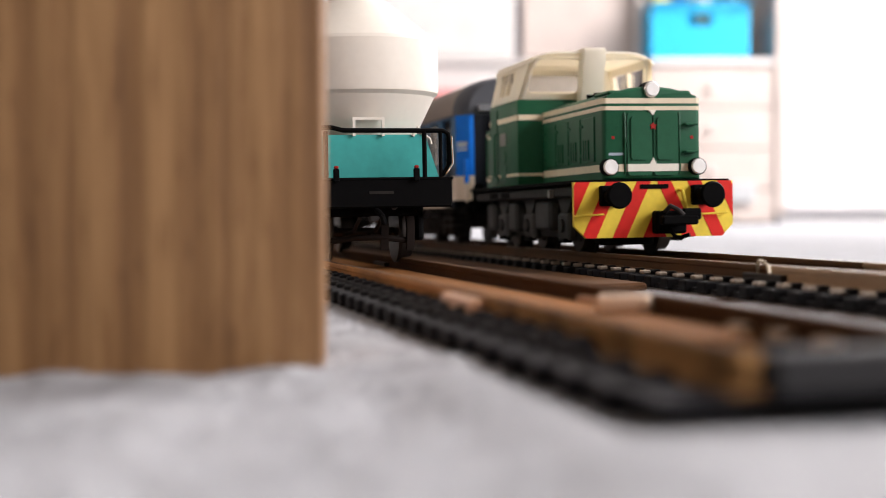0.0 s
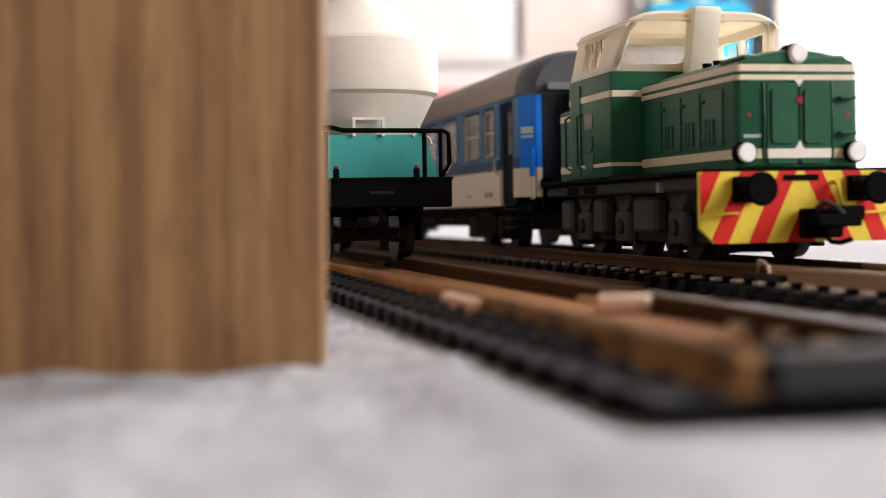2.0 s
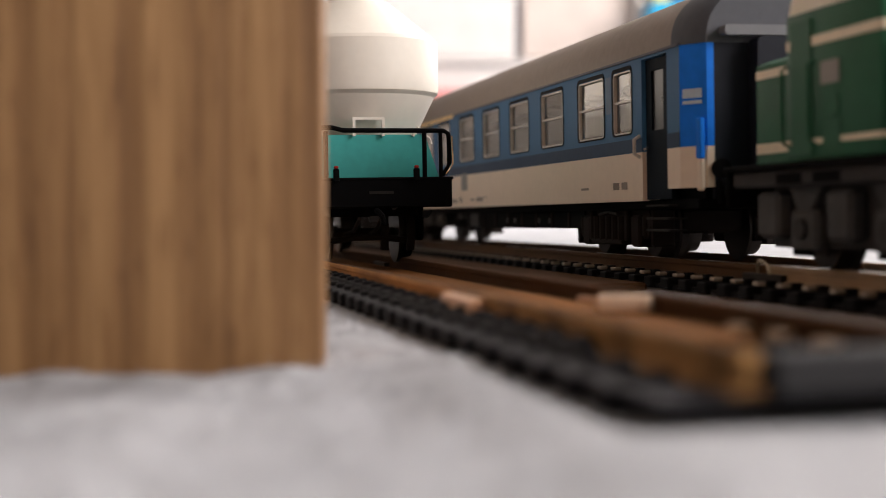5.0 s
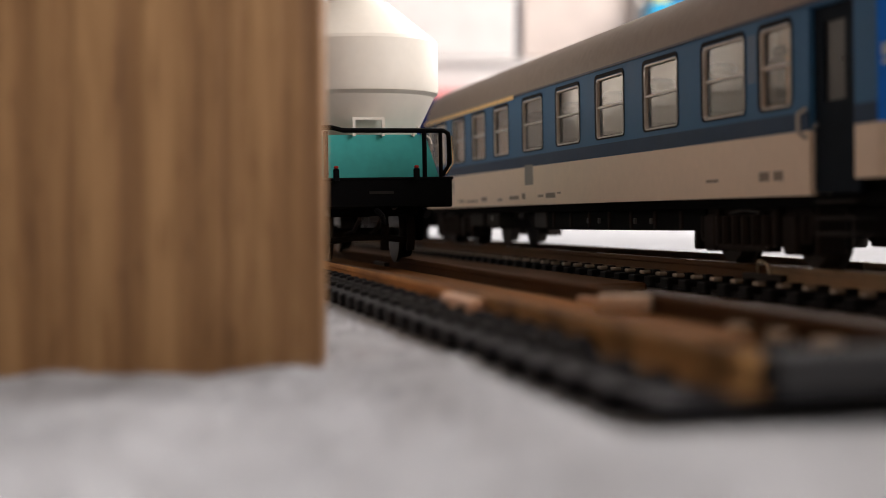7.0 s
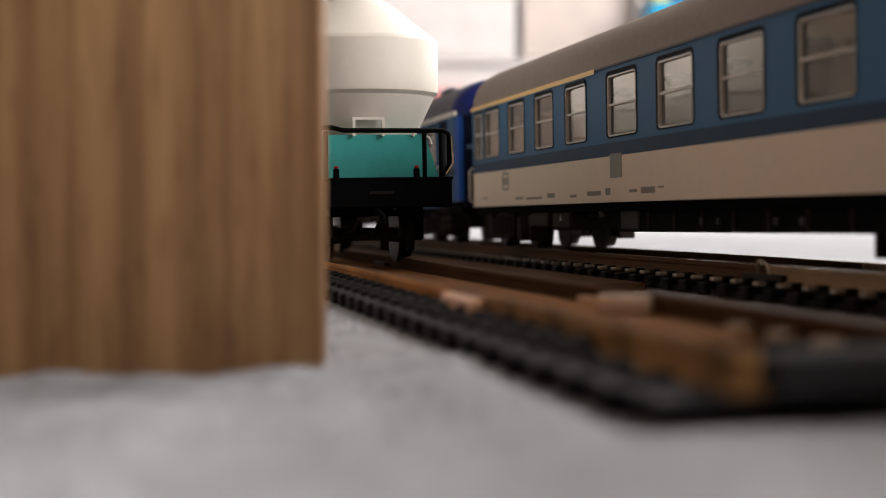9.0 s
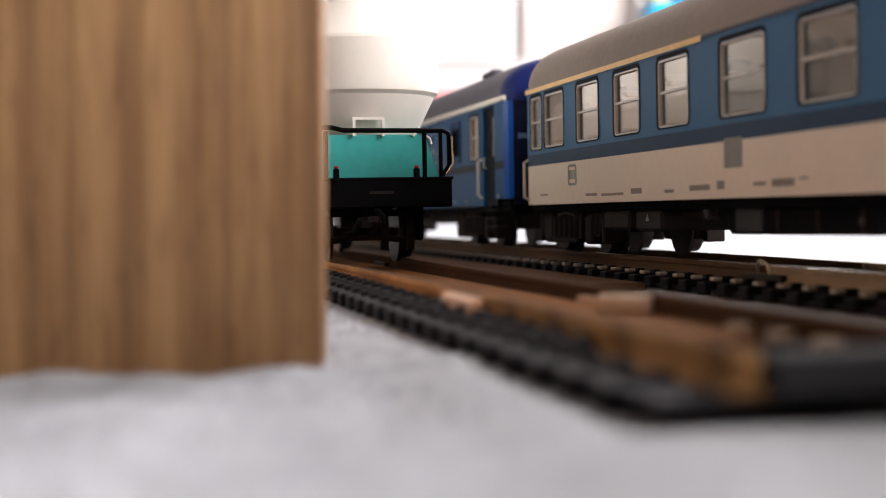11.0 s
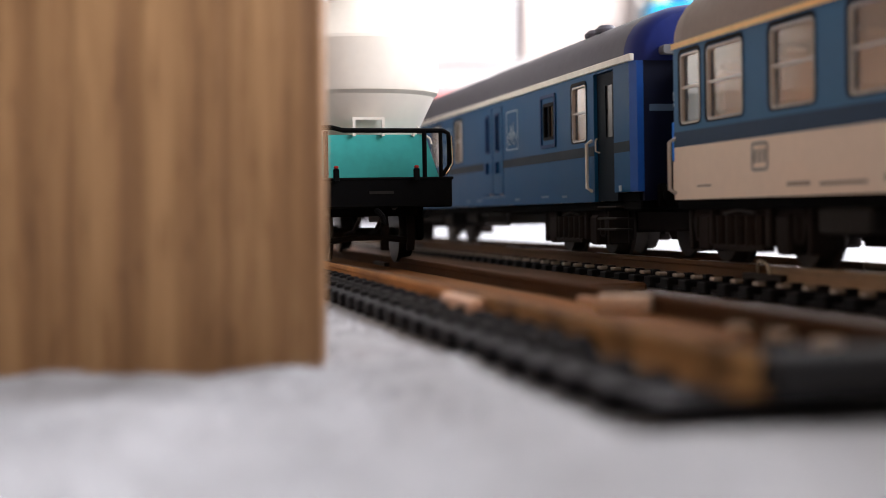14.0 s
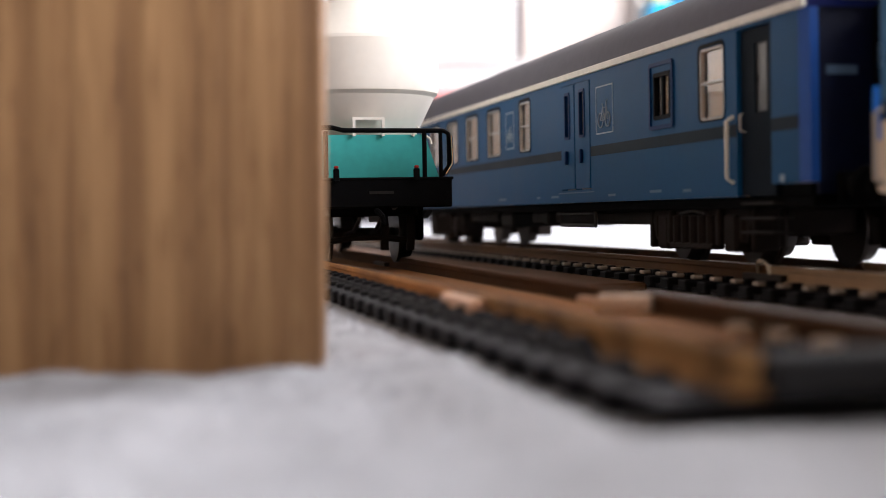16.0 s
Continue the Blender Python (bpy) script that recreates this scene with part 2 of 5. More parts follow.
def cyl(bm, c, r, h, axis="X", seg=20, r2=None):
    """A cylinder or cone from c along an axis."""
    r2 = r if r2 is None else r2
    def p(a, rr, d):
        u, v = rr * math.cos(a), rr * math.sin(a)
        q = {"X": (d, u, v), "Y": (u, d, v), "Z": (u, v, d)}[axis]
        return bm.verts.new([c[i] + q[i] for i in range(3)])
    A = [p(2 * math.pi * i / seg, r, 0) for i in range(seg)]
    E = [p(2 * math.pi * i / seg, r2, h) for i in range(seg)]
    bm.faces.new(A)
    bm.faces.new(E[::-1])
    for i in range(seg):
        bm.faces.new((A[i], E[i], E[(i + 1) % seg], A[(i + 1) % seg]))
    return bm


def lathe(bm, profile, seg=48, c=(0, 0, 0)):
    """Rows of radius, height turned round z."""
    rings = [[bm.verts.new((c[0] + r * math.cos(2 * math.pi * i / seg), c[1] + r * math.sin(2 * math.pi * i / seg), c[2] + z)) for i in range(seg)] for r, z in profile]
    for a, b in zip(rings, rings[1:]):
        for i in range(seg):
            bm.faces.new((a[i], a[(i + 1) % seg], b[(i + 1) % seg], b[i]))
    bm.faces.new(rings[0])
    bm.faces.new(rings[-1])
    return bm


def prism(bm, outline, a, b, axis="X"):
    """An outline extruded from a to b along an axis."""
    def p(u, v, d):
        return bm.verts.new({"X": (d, u, v), "Y": (u, d, v), "Z": (u, v, d)}[axis])
    A, E = [p(u, v, a) for u, v in outline], [p(u, v, b) for u, v in outline]
    bm.faces.new(A)
    bm.faces.new(E[::-1])
    for i in range(len(A)):
        j = (i + 1) % len(A)
        bm.faces.new((A[i], E[i], E[j], A[j]))
    return bm


def tube(bm, pts, r, seg=8):
    """A bent rod through points."""
    pts = [Vector(q) for q in pts]
    rings = []
    for i, q in enumerate(pts):
        d = (pts[min(i + 1, len(pts) - 1)] - pts[max(i - 1, 0)]).normalized()
        u = d.orthogonal().normalized() if not rings else (u0 - d * u0.dot(d)).normalized()
        u0, w = u, d.cross(u)
        rings.append([bm.verts.new(q + r * (math.cos(2 * math.pi * k / seg) * u + math.sin(2 * math.pi * k / seg) * w)) for k in range(seg)])
    for a, b in zip(rings, rings[1:]):
        for k in range(seg):
            bm.faces.new((a[k], a[(k + 1) % seg], b[(k + 1) % seg], b[k]))
    bm.faces.new(rings[0])
    bm.faces.new(rings[-1][::-1])
    return bm


def rounded(x0, x1, z0, z1, r, n=4):
    out = []
    for cx, cz, a in ((x1 - r, z1 - r, 0), (x0 + r, z1 - r, 90), (x0 + r, z0 + r, 180), (x1 - r, z0 + r, 270)):
        out += [(cx + r * math.cos(radians(a + 90 * i / n)), cz + r * math.sin(radians(a + 90 * i / n))) for i in range(n + 1)]
    return out


def ring(bm, x0, x1, z0, z1, w, y0, y1, r=1.0):
    """A rounded window frame in a wall that faces y."""
    o, i = rounded(x0, x1, z0, z1, r), rounded(x0 + w, x1 - w, z0 + w, z1 - w, max(0.2, r - w))
    V = [[bm.verts.new((u, y, v)) for u, v in q] for q, y in ((o, y0), (i, y0), (o, y1), (i, y1))]
    k = len(o)
    for a in range(k):
        b = (a + 1) % k
        bm.faces.new((V[0][a], V[0][b], V[1][b], V[1][a]))
        bm.faces.new((V[2][a], V[3][a], V[3][b], V[2][b]))
        bm.faces.new((V[0][a], V[2][a], V[2][b], V[0][b]))
        bm.faces.new((V[1][a], V[1][b], V[3][b], V[3][a]))
    return bm


def holed(bm, x0, x1, z0, z1, holes, y0, y1):
    """A wall that faces y, with rectangular openings right through it."""
    xs = sorted({x0, x1, *[v for h in holes for v in h[:2] if x0 < v < x1]})
    zs = sorted({z0, z1, *[v for h in holes for v in h[2:] if z0 < v < z1]})
    def full(i, j):
        if not (0 <= i < len(xs) - 1 and 0 <= j < len(zs) - 1):
            return False
        x, z = (xs[i] + xs[i + 1]) / 2, (zs[j] + zs[j + 1]) / 2
        return not any(h[0] < x < h[1] and h[2] < z < h[3] for h in holes)
    got = {}
    def v(i, j, y):
        return got.setdefault((i, j, y), bm.verts.new((xs[i], y, zs[j]))) if (i, j, y) not in got else got[i, j, y]
    for i in range(len(xs) - 1):
        for j in range(len(zs) - 1):
            if not full(i, j):
                continue
            bm.faces.new((v(i, j, y0), v(i + 1, j, y0), v(i + 1, j + 1, y0), v(i, j + 1, y0)))
            bm.faces.new((v(i, j, y1), v(i, j + 1, y1), v(i + 1, j + 1, y1), v(i + 1, j, y1)))
            for di, dj, a, b in ((-1, 0, (i, j), (i, j + 1)), (1, 0, (i + 1, j), (i + 1, j + 1)), (0, -1, (i, j), (i + 1, j)), (0, 1, (i, j + 1), (i + 1, j + 1))):
                if not full(i + di, j + dj):
                    bm.faces.new((v(*a, y0), v(*b, y0), v(*b, y1), v(*a, y1)))
    return bm


# ---- the room (metres) ----
FLOOR = -0.0104


def carpet_height(x, y):
    d = TRACK.inverted() @ Vector((x, y, 0))
    ly = max(-80 * MM, min(25 * MM, d.y))
    dip = min(1.0, max(0.0, (-0.0555 - d.y) / 0.009))
    base = -0.00508 - 0.0037 - 0.0008 * dip * dip * (3 - 2 * dip) + CANT * ly
    # pile pressed up against the siding's end
    along, out = min(1.0, max(0.0, (d.x - 0.06) / 0.05)), max(-0.0548 - d.y, d.x - 0.1412)
    if out > 0 and d.y < -0.028:
        base += 0.00045 * along * min(1.0, out / 0.0006) * max(0.0, 1 - out / 0.035)
    far = math.hypot(x, y - 0.15)
    k = min(1.0, max(0.0, (far - 0.35) / 0.4))
    h = base * (1 - k) + (FLOOR - 0.001) * k
    # tufts standing up along the foot of the wooden block
    foot = max(0.0, 1 - abs(y - 0.0955) / 0.0055)
    if foot > 0 and x < 0.004:
        h += foot * 0.00055 * max(0.0, 0.45 + noise.noise(Vector((x * 330, y * 200, 7))))
    near = max(0.0, 1 - far / 0.4)
    on_track = max(0.0, 1 - abs(d.y + 0.0215) / 0.036) > 0
    wave = noise.noise(Vector((x * 160, y * 160, 0))) * 0.00045 + noise.noise(Vector((x * 520, y * 520, 3))) * 0.0003
    return h + near * (min(wave, 0.0) if on_track else wave)


def graded(lo, hi, a, b, fine, coarse):
    out, v = [], a
    while v < b:
        out.append(v)
        v += fine
    step = fine
    v = b
    while v < hi:
        out.append(v)
        step = min(coarse, step * 1.35)
        v += step
    out.append(hi)
    step, v = fine, a
    while v > lo:
        step = min(coarse, step * 1.35)
        v -= step
        out.append(max(v, lo))
    return sorted(set(out))


def room():
    xs, ys = graded(-1.8, 1.7, -0.045, 0.045, 0.0007, 0.25), graded(-1.5, 3.3, 0.045, 0.14, 0.0007, 0.25)
    verts = [(x, y, carpet_height(x, y)) for y in ys for x in xs]
    w = len(xs)
    faces = [(j * w + i, j * w + i + 1, (j + 1) * w + i + 1, (j + 1) * w + i) for j in range(len(ys) - 1) for i in range(w - 1)]
    me = bpy.data.meshes.new("floor")
    me.from_pydata(verts, [], faces)
    me.polygons.foreach_set("use_smooth", [True] * len(faces))
    me.materials.append(CARPET)
    tagged(new("floor", me), "pale grey short-pile carpet under the model tracks", "carpet", kind="structure")
    # walls, 0.1 m thick
    def wall(name, bm, label, cat="wall", mat=WALL):
        return part(name, bm, mat, None, label, unit=1, kind="structure")
    tagged(wall("wall_north", B(-1.9, 1.8, 3.3, 3.4, FLOOR - 0.05, 2.5), "white painted wall behind the wardrobe"), category="wall")
    # south and west walls stay out of view, darkened to hold back fill light
    tagged(wall("wall_south", B(-1.9, 1.8, -1.6, -1.5, FLOOR - 0.05, 2.5), "unseen wall toned dark brown to limit bounced light", mat=WALL_TAN), category="wall")
    tagged(wall("wall_west", B(-1.9, -1.8, -1.5, 3.3, FLOOR - 0.05, 2.5), "unseen wall toned brown to set bounced light", mat=WALL_WEST), category="wall")
    bm = holed(bmesh.new(), -1.5, 3.3, FLOOR - 0.05, 2.5, [(a, b, lo, hi) for a, b, lo, hi, _ in WINDOWS], 0.0, 0.1)
    bmesh.ops.rotate(bm, cent=(0, 0, 0), matrix=Matrix.Rotation(radians(90), 3, "Z"), verts=bm.verts)
    bmesh.ops.translate(bm, vec=(1.8, 0, 0), verts=bm.verts)
    tagged(wall("wall_east", bm, "white painted wall with two window openings"), category="wall")
    tagged(wall("ceiling", B(-1.9, 1.8, -1.6, 3.4, 2.5, 2.6), "unseen ceiling toned grey to limit bounced light", mat=CEILING), category="ceiling")


def wardrobe():
    y = 3.0
    w = thing("wardrobe", "tall white wardrobe with plain doors and an open shelf bay", "wardrobe", pose(0, y, FLOOR))
    def p(name, mat, x0, x1, y0, y1, z0, z1, label="", bev=0.003):
        return part(name, B(x0, x1, y0, y1, z0 - FLOOR, z1 - FLOOR, bevel=bev), mat, w, label, unit=1)
    p("carcass", CABINET, -1.3, 0.403, 0.06, 0.29, 0.01, 2.2)
    p("plinth", SHADOW_GAP, -1.3, 0.70, 0.09, 0.29, FLOOR, 0.01, "grey recessed plinth")
    p("door", CABINET, -1.3, 0.152, 0.03, 0.057, 0.341, 2.2)
    p("door", CABINET_CREAM, 0.168, 0.402, 0.03, 0.057, 0.341, 2.2, "cream-white plain door")
    p("gap_strip", SHADOW_GAP, 0.153, 0.167, 0.045, 0.057, 0.341, 2.2, "grey shadow gap between doors", bev=0)
    p("rail_strip", CABINET, -1.3, 0.403, 0.02, 0.057, 0.326, 0.338, "white cover strip")
    for k in range(3):
        p("drawer", CABINET, -1.3, 0.402, 0.03, 0.057, 0.018 + 0.103 * k, 0.1195 + 0.103 * k)
    p("side_panel", CABINET, 0.404, 0.418, 0.0, 0.29, 0.01, 2.2)
    p("side_panel", CABINET_CREAM, 0.672, 0.692, -0.11, 0.29, 0.01, 2.2, "cream-grey side panel")
    p("shelf", CABINET, 0.419, 0.671, -0.11, 0.29, 0.310, 0.325)
    p("back_panel", CABINET, 0.419, 0.671, 0.275, 0.29, 0.01, 2.2)
    for k in range(3):
        d = p("drawer", CABINET_CREAM, 0.4195, 0.6705, -0.105, -0.08, 0.060 + 0.083 * k, 0.1415 + 0.083 * k, "cream drawer front")
        part("knob", cyl(bmesh.new(), (0.545, -0.105, 0.10 + 0.083 * k - FLOOR), 0.006, -0.012, "Y", 12), CABINET, d, unit=1)
    g = p("vent_plate", VENT_GREY, 0.572, 0.630, -0.118, -0.106, 0.032, 0.076, "grey vent plate under the drawers")
    part("kick_panel", B(0.4195, 0.6705, -0.105, -0.09, 0.005, 0.057 - FLOOR), CABINET_CREAM, w, unit=1)
    p("cloth_strip", PINK, -0.06, 0.075, 0.012, 0.029, 0.236, 0.274, "dusty pink cloth hanging over a drawer")
    r = thing("sliding_door", "plain white door panel with grey edging", "door", pose(0, y, FLOOR))
    part("panel", B(0.712, 1.55, -0.03, 0.0, 0.030, 2.1, bevel=0.003), DOOR_WHITE, r, unit=1)
    part("edge_strip", B(0.699, 0.711, -0.034, 0.004, 0.022, 2.1), SHADOW_GAP, r, "grey edge strip", unit=1)
    part("bottom_strip", B(0.712, 1.55, -0.034, 0.0, 0.020, 0.0295), SHADOW_GAP, r, "grey bottom strip", unit=1)
    part("runner", B(0.70, 1.55, -0.02, 0.0, 0.0, 0.0195), DOOR_WHITE, r, "white floor runner", unit=1)


def crate():
    c = thing("storage_crate", "bright cyan plastic storage crate on a shelf", "crate", pose(0.521, 2.98, 0.3255))
    out, inn, h = (0.099, 0.085), (0.094, 0.080), 0.104
    bm = holed(bmesh.new(), -out[0], out[0], 0, h, [(-0.024, 0.024, 0.066, 0.088)], -out[1], -inn[1])
    part("front_wall", bm, CRATE, c, unit=1)
    part("back_wall", B(-out[0], out[0], inn[1], out[1], 0, h), CRATE, c, unit=1)
    for s in (-1, 1):
        part("side_wall", B(*sorted((s * inn[0], s * out[0])), -inn[1], inn[1], 0, h), CRATE, c, unit=1)
    part("bottom", B(-inn[0], inn[0], -inn[1], inn[1], 0, 0.005), CRATE, c, unit=1)
    rim = ring(bmesh.new(), -0.104, 0.104, -0.092, 0.092, 0.008, h, h + 0.008, 0.01)
    bmesh.ops.rotate(rim, cent=(0, h, 0), matrix=Matrix.Rotation(radians(90), 3, "X"), verts=rim.verts)
    bmesh.ops.translate(rim, vec=(0, -h, h), verts=rim.verts)
    part("rim", rim, CRATE, c, "cyan rim", unit=1)
    toys = [(-0.07, 0.03, (0.03, 0.05, 0.02), material("toy_yellow", (0.75, 0.55, 0.05), 0.5)), (-0.03, 0.02, (0.03, 0.05, 0.035), material("toy_navy", (0.02, 0.05, 0.25), 0.5)),
            (0.02, 0.03, (0.02, 0.04, 0.03), WHITE_LINE), (0.065, 0.02, (0.028, 0.05, 0.04), material("toy_dark", (0.03, 0.03, 0.06), 0.5))]
    for x, y, (a, b, h2), m in toys:
        t = thing("toy_block", "coloured toy box standing in the crate", "toy", pose(0.521 + x, 2.98 + y - 0.02, 0.3307), "toys in the crate")
        part("block", B(-a / 2, a / 2, -b / 2, b / 2, 0, 0.12 + h2, bevel=0.003), m, t, unit=1)
    return c


# ---- tracks ----
def rail_outline(y):
    half = [(1.0, -2.1), (1.0, -1.85), (0.3, -1.6), (0.3, -0.75), (0.48, -0.55), (0.48, -0.12), (0.36, 0.0)]
    return [(y + a, b) for a, b in half] + [(y - a, b) for a, b in half[::-1]]


def sleeper_mesh():
    bm = B(-1.25, 1.25, -11, 11, -3.55, -2.1, bevel=0.16)
    for y in (-6, 6):
        for s in (-1, 1):
            box(bm, -0.75, 0.75, y + s * 1.6 - 0.55, y + s * 1.6 + 0.55, -2.1, -1.55, bevel=0.12)
    return bm


def track(name, y, x0, x1, pitch, joints, label, first=None):
    t = thing(name, label, "model track", TRACK @ pose(0, y * MM, 0))
    cuts = [x0, *joints, x1]
    for s in (-6, 6):
        for a, b in zip(cuts, cuts[1:]):
            rail = part("rail", prism(bmesh.new(), rail_outline(s), a + 0.15, b - 0.15), (RAIL_TAN if a > 50 else RAIL) if y == 0 else RAIL_DARK if s > 0 else RAIL_MOTTLED if a > 50 else RAIL_RUST, t)
            part("railhead", B(a + 0.15, b - 0.15, s - 0.36, s + 0.36, -0.01, 0.03), RAIL_TOP if y == 0 else RAIL_DULL, rail, "worn shiny railhead" if y == 0 else "dull brown railhead")
        for a in joints:
            part("rail_joiner", B(a - 5, a + 5, s - 1.1, s + 1.1, -2.15, -0.95, bevel=0.1), JOINER if a > 80 else STEEL, t, "bare metal rail joiner")
    n = int((x1 - x0) / pitch)
    base, clips = None, {}
    for i in range(n):
        x = x0 + pitch * (i + 0.5)
        if base is None:
            base = part("sleeper", sleeper_mesh(), SLEEPER if y == 0 else SLEEPER_GREY, t, at=(x * MM, 0, 0))
        else:
            again(base, t, (x * MM, 0, 0))
        for s in (-1, 1):
            if s not in clips:
                clips[s] = part("rail_clip", B(-0.7, 0.7, -0.6, 0.6, 0, 0.55, bevel=0.15), CLIP if y == 0 or s > 0 else CLIP_DARK, t, "rail clip in pale tan standing for its glint" if y == 0 or s > 0 else "black rail clip", at=(x * MM, s * 9.0 * MM, -2.12 * MM))
            else:
                again(clips[s], t, (x * MM, s * 9.0 * MM, -2.12 * MM))
    if y == 0:
        part("sleeper_web", B(x0, x1, -10.3, 10.3, -3.58, -2.95), SLEEPER, t, "black plastic web between the sleepers")
    else:
        part("sleeper_web", B(x0, x1, -10.45, 10.45, -2.5, -2.14), SLEEPER_GREY, t, "dark grey plastic web joining the sleepers")
    return t


def tracks():
    track("main_track", 0, -520, 150, 5.9, [-310, -144, 51.5], "brown-railed model track with black plastic sleepers on carpet")
    near = track("siding_track", NEAR_Y, -330, 140.6, 5.9, [-187, -21, 85.5], "brown-railed siding track ending on the carpet")
    c = thing("wood_chip", "pale wooden chip lying on the siding sleepers", "chip", TRACK @ pose(0.0970, -0.0396, -0.00135, 0, 0, 62))
    part("chip", B(-2.1, 2.1, -0.8, 0.8, 0, 1.35, bevel=0.25), BALLAST_WOOD, c)
    ws = thing("wooden_strip", "orange-brown wooden strip lying between the siding rails", "wood strip", TRACK @ pose(0, NEAR_Y * MM, -0.0021))
    bm = B(-300, 119, -4.4, 4.4, 0, 0.75, bevel=0.2)
    part("strip", bm, STRIP, ws)
    part("chair_strip", B(-330, 122, -8.1, -7.05, -2.13, -1.35, bevel=0.1), SLEEPER_GREY, near, "black plastic strip along the rail foot")
    chair = None
    for k in range(72):
        x = -300 + 5.9 * k
        if chair is None:
            chair = part("rail_chair", B(-0.8, 0.8, -8.0, -6.55, -2.12, -0.95, bevel=0.15), SLEEPER_GREY, near, "black rail chair", at=(x * MM, 0, 0))
        else:
            again(chair, near, (x * MM, 0, 0))
    part("rail_joiner", B(81, 92.5, -7.5, -6.3, -1.5, -0.3, bevel=0.15), JOINER, near, "bare copper-coloured rail joiner")
    part("end_piece", B(138.4, 141.6, -5.3, 5.6, -2.1, -0.15, bevel=0.25), END_GREY, near, "dark grey plastic end piece between the rails")
    for k in range(4):
        x = 115.3 + 5.9 * k
        part("rail_chair", B(x - 0.75, x + 0.75, 4.0, 5.4, -2.12, -0.95, bevel=0.15), RAIL_TAN, near, "tan rail chair")
    bt = thing("brown_batten", "flat dark brown wooden batten lying between the tracks", "wood batten", TRACK @ pose(0, 0, -0.00385))
    part("batten", B(-330, 30, -29.5, -12.5, 0, 1.1, bevel=0.3), BATTEN, bt)
    wire = thing("wire", "thin cream feeder wire bent over the rail", "wire", TRACK @ pose(0.0505, -0.008, 0))
    pts = [(-1, 1.5, -1.5), (0, 1.0, 0.1), (2.2, 0.2, 0.6), (5.0, -0.6, 0.55), (7.4, -1.2, 0.2), (8.6, -1.6, -0.6)]
    part("wire_bend", tube(bmesh.new(), pts, 0.18), WIRE, wire)


def carpet_pile():
    """Loose fibres of the pile, close to the camera."""
    rnd = random.Random(5)
    verts, faces = [], []
    inv = TRACK.inverted()
    while len(faces) < 14000:
        x, y = rnd.uniform(-0.06, 0.075), rnd.uniform(0.045, 0.19)
        ly = (inv @ Vector((x, y, 0))).y
        if -0.0545 < ly < -0.0315 or abs(x) > 0.012 + 0.42 * y:
            continue
        z, a, h = carpet_height(x, y) - 0.0002, rnd.uniform(0, 6.283), rnd.uniform(0.0004, 0.0008)
        dx, dy, lean = 0.00007 * math.cos(a), 0.00007 * math.sin(a), rnd.uniform(0.0002, 0.0009)
        b = rnd.uniform(0, 6.283)
        k = len(verts)
        verts += [(x - dx, y - dy, z), (x + dx, y + dy, z), (x + lean * math.cos(b), y + lean * math.sin(b), z + h)]
        faces.append((k, k + 1, k + 2))
    me = bpy.data.meshes.new("carpet_pile")
    me.from_pydata(verts, [], faces)
    me.materials.append(CARPET)
    tagged(new("carpet_pile", me), "loose pale grey carpet fibres", "carpet pile", kind="stuff")


def oak_block():
    b = thing("wooden_block", "upright oak board with vertical grain standing on carpet", "wood block", pose(-0.0083, 0.0985, -0.0112, 0, 0, 3.0))
    part("board", B(-58, 0, 0, 9, 0, 95, bevel=0.35, seg=2), OAK, b)


# ---- rolling stock ----
def wheelset(thing_, x, r, label="dark steel wheelset"):
    bm = cyl(bmesh.new(), (0, -6.6, 0), 0.7, 13.2, "Y", 10)
    for s in (-1, 1):
        cyl(bm, (0, s * 5.3, 0), r, s * 1.8, "Y", 28, r - 0.15)
        cyl(bm, (0, s * 5.3, 0), r + 0.6, s * -0.5, "Y", 28)
        for k in range(6):
            a = math.pi * k / 3
            cyl(bm, (r * 0.55 * math.cos(a), s * 7.1, r * 0.55 * math.sin(a)), r * 0.13, s * 0.15, "Y", 8)
    w = part("wheelset", bm, STEEL, thing_, label, at=(x * MM, 0, r * MM))
    WHEELS.append((w, x, r))
    return w


WHEELS = []


def buffer(parent, x, y, d, z=8.6, r=2.05, long=3.4):
    b = part("buffer", cyl(bmesh.new(), (x, y, z), 1.15, d * long, "X", 16), BLACK, parent)
    bm = cyl(bmesh.new(), (x + d * long, y, z), r - 0.15, d * 0.35, "X", 24, r)
    cyl(bm, (x + d * (long + 0.35), y, z), r, d * 0.5, "X", 24, r - 0.25)
    part("buffer_head", bm, BLACK, b, "round black buffer head")
    part("buffer_base", B(*sorted((x, x + d * 1.2)), y - 1.5, y + 1.5, z - 1.5, z + 1.5, bevel=0.2), BLACK, b)


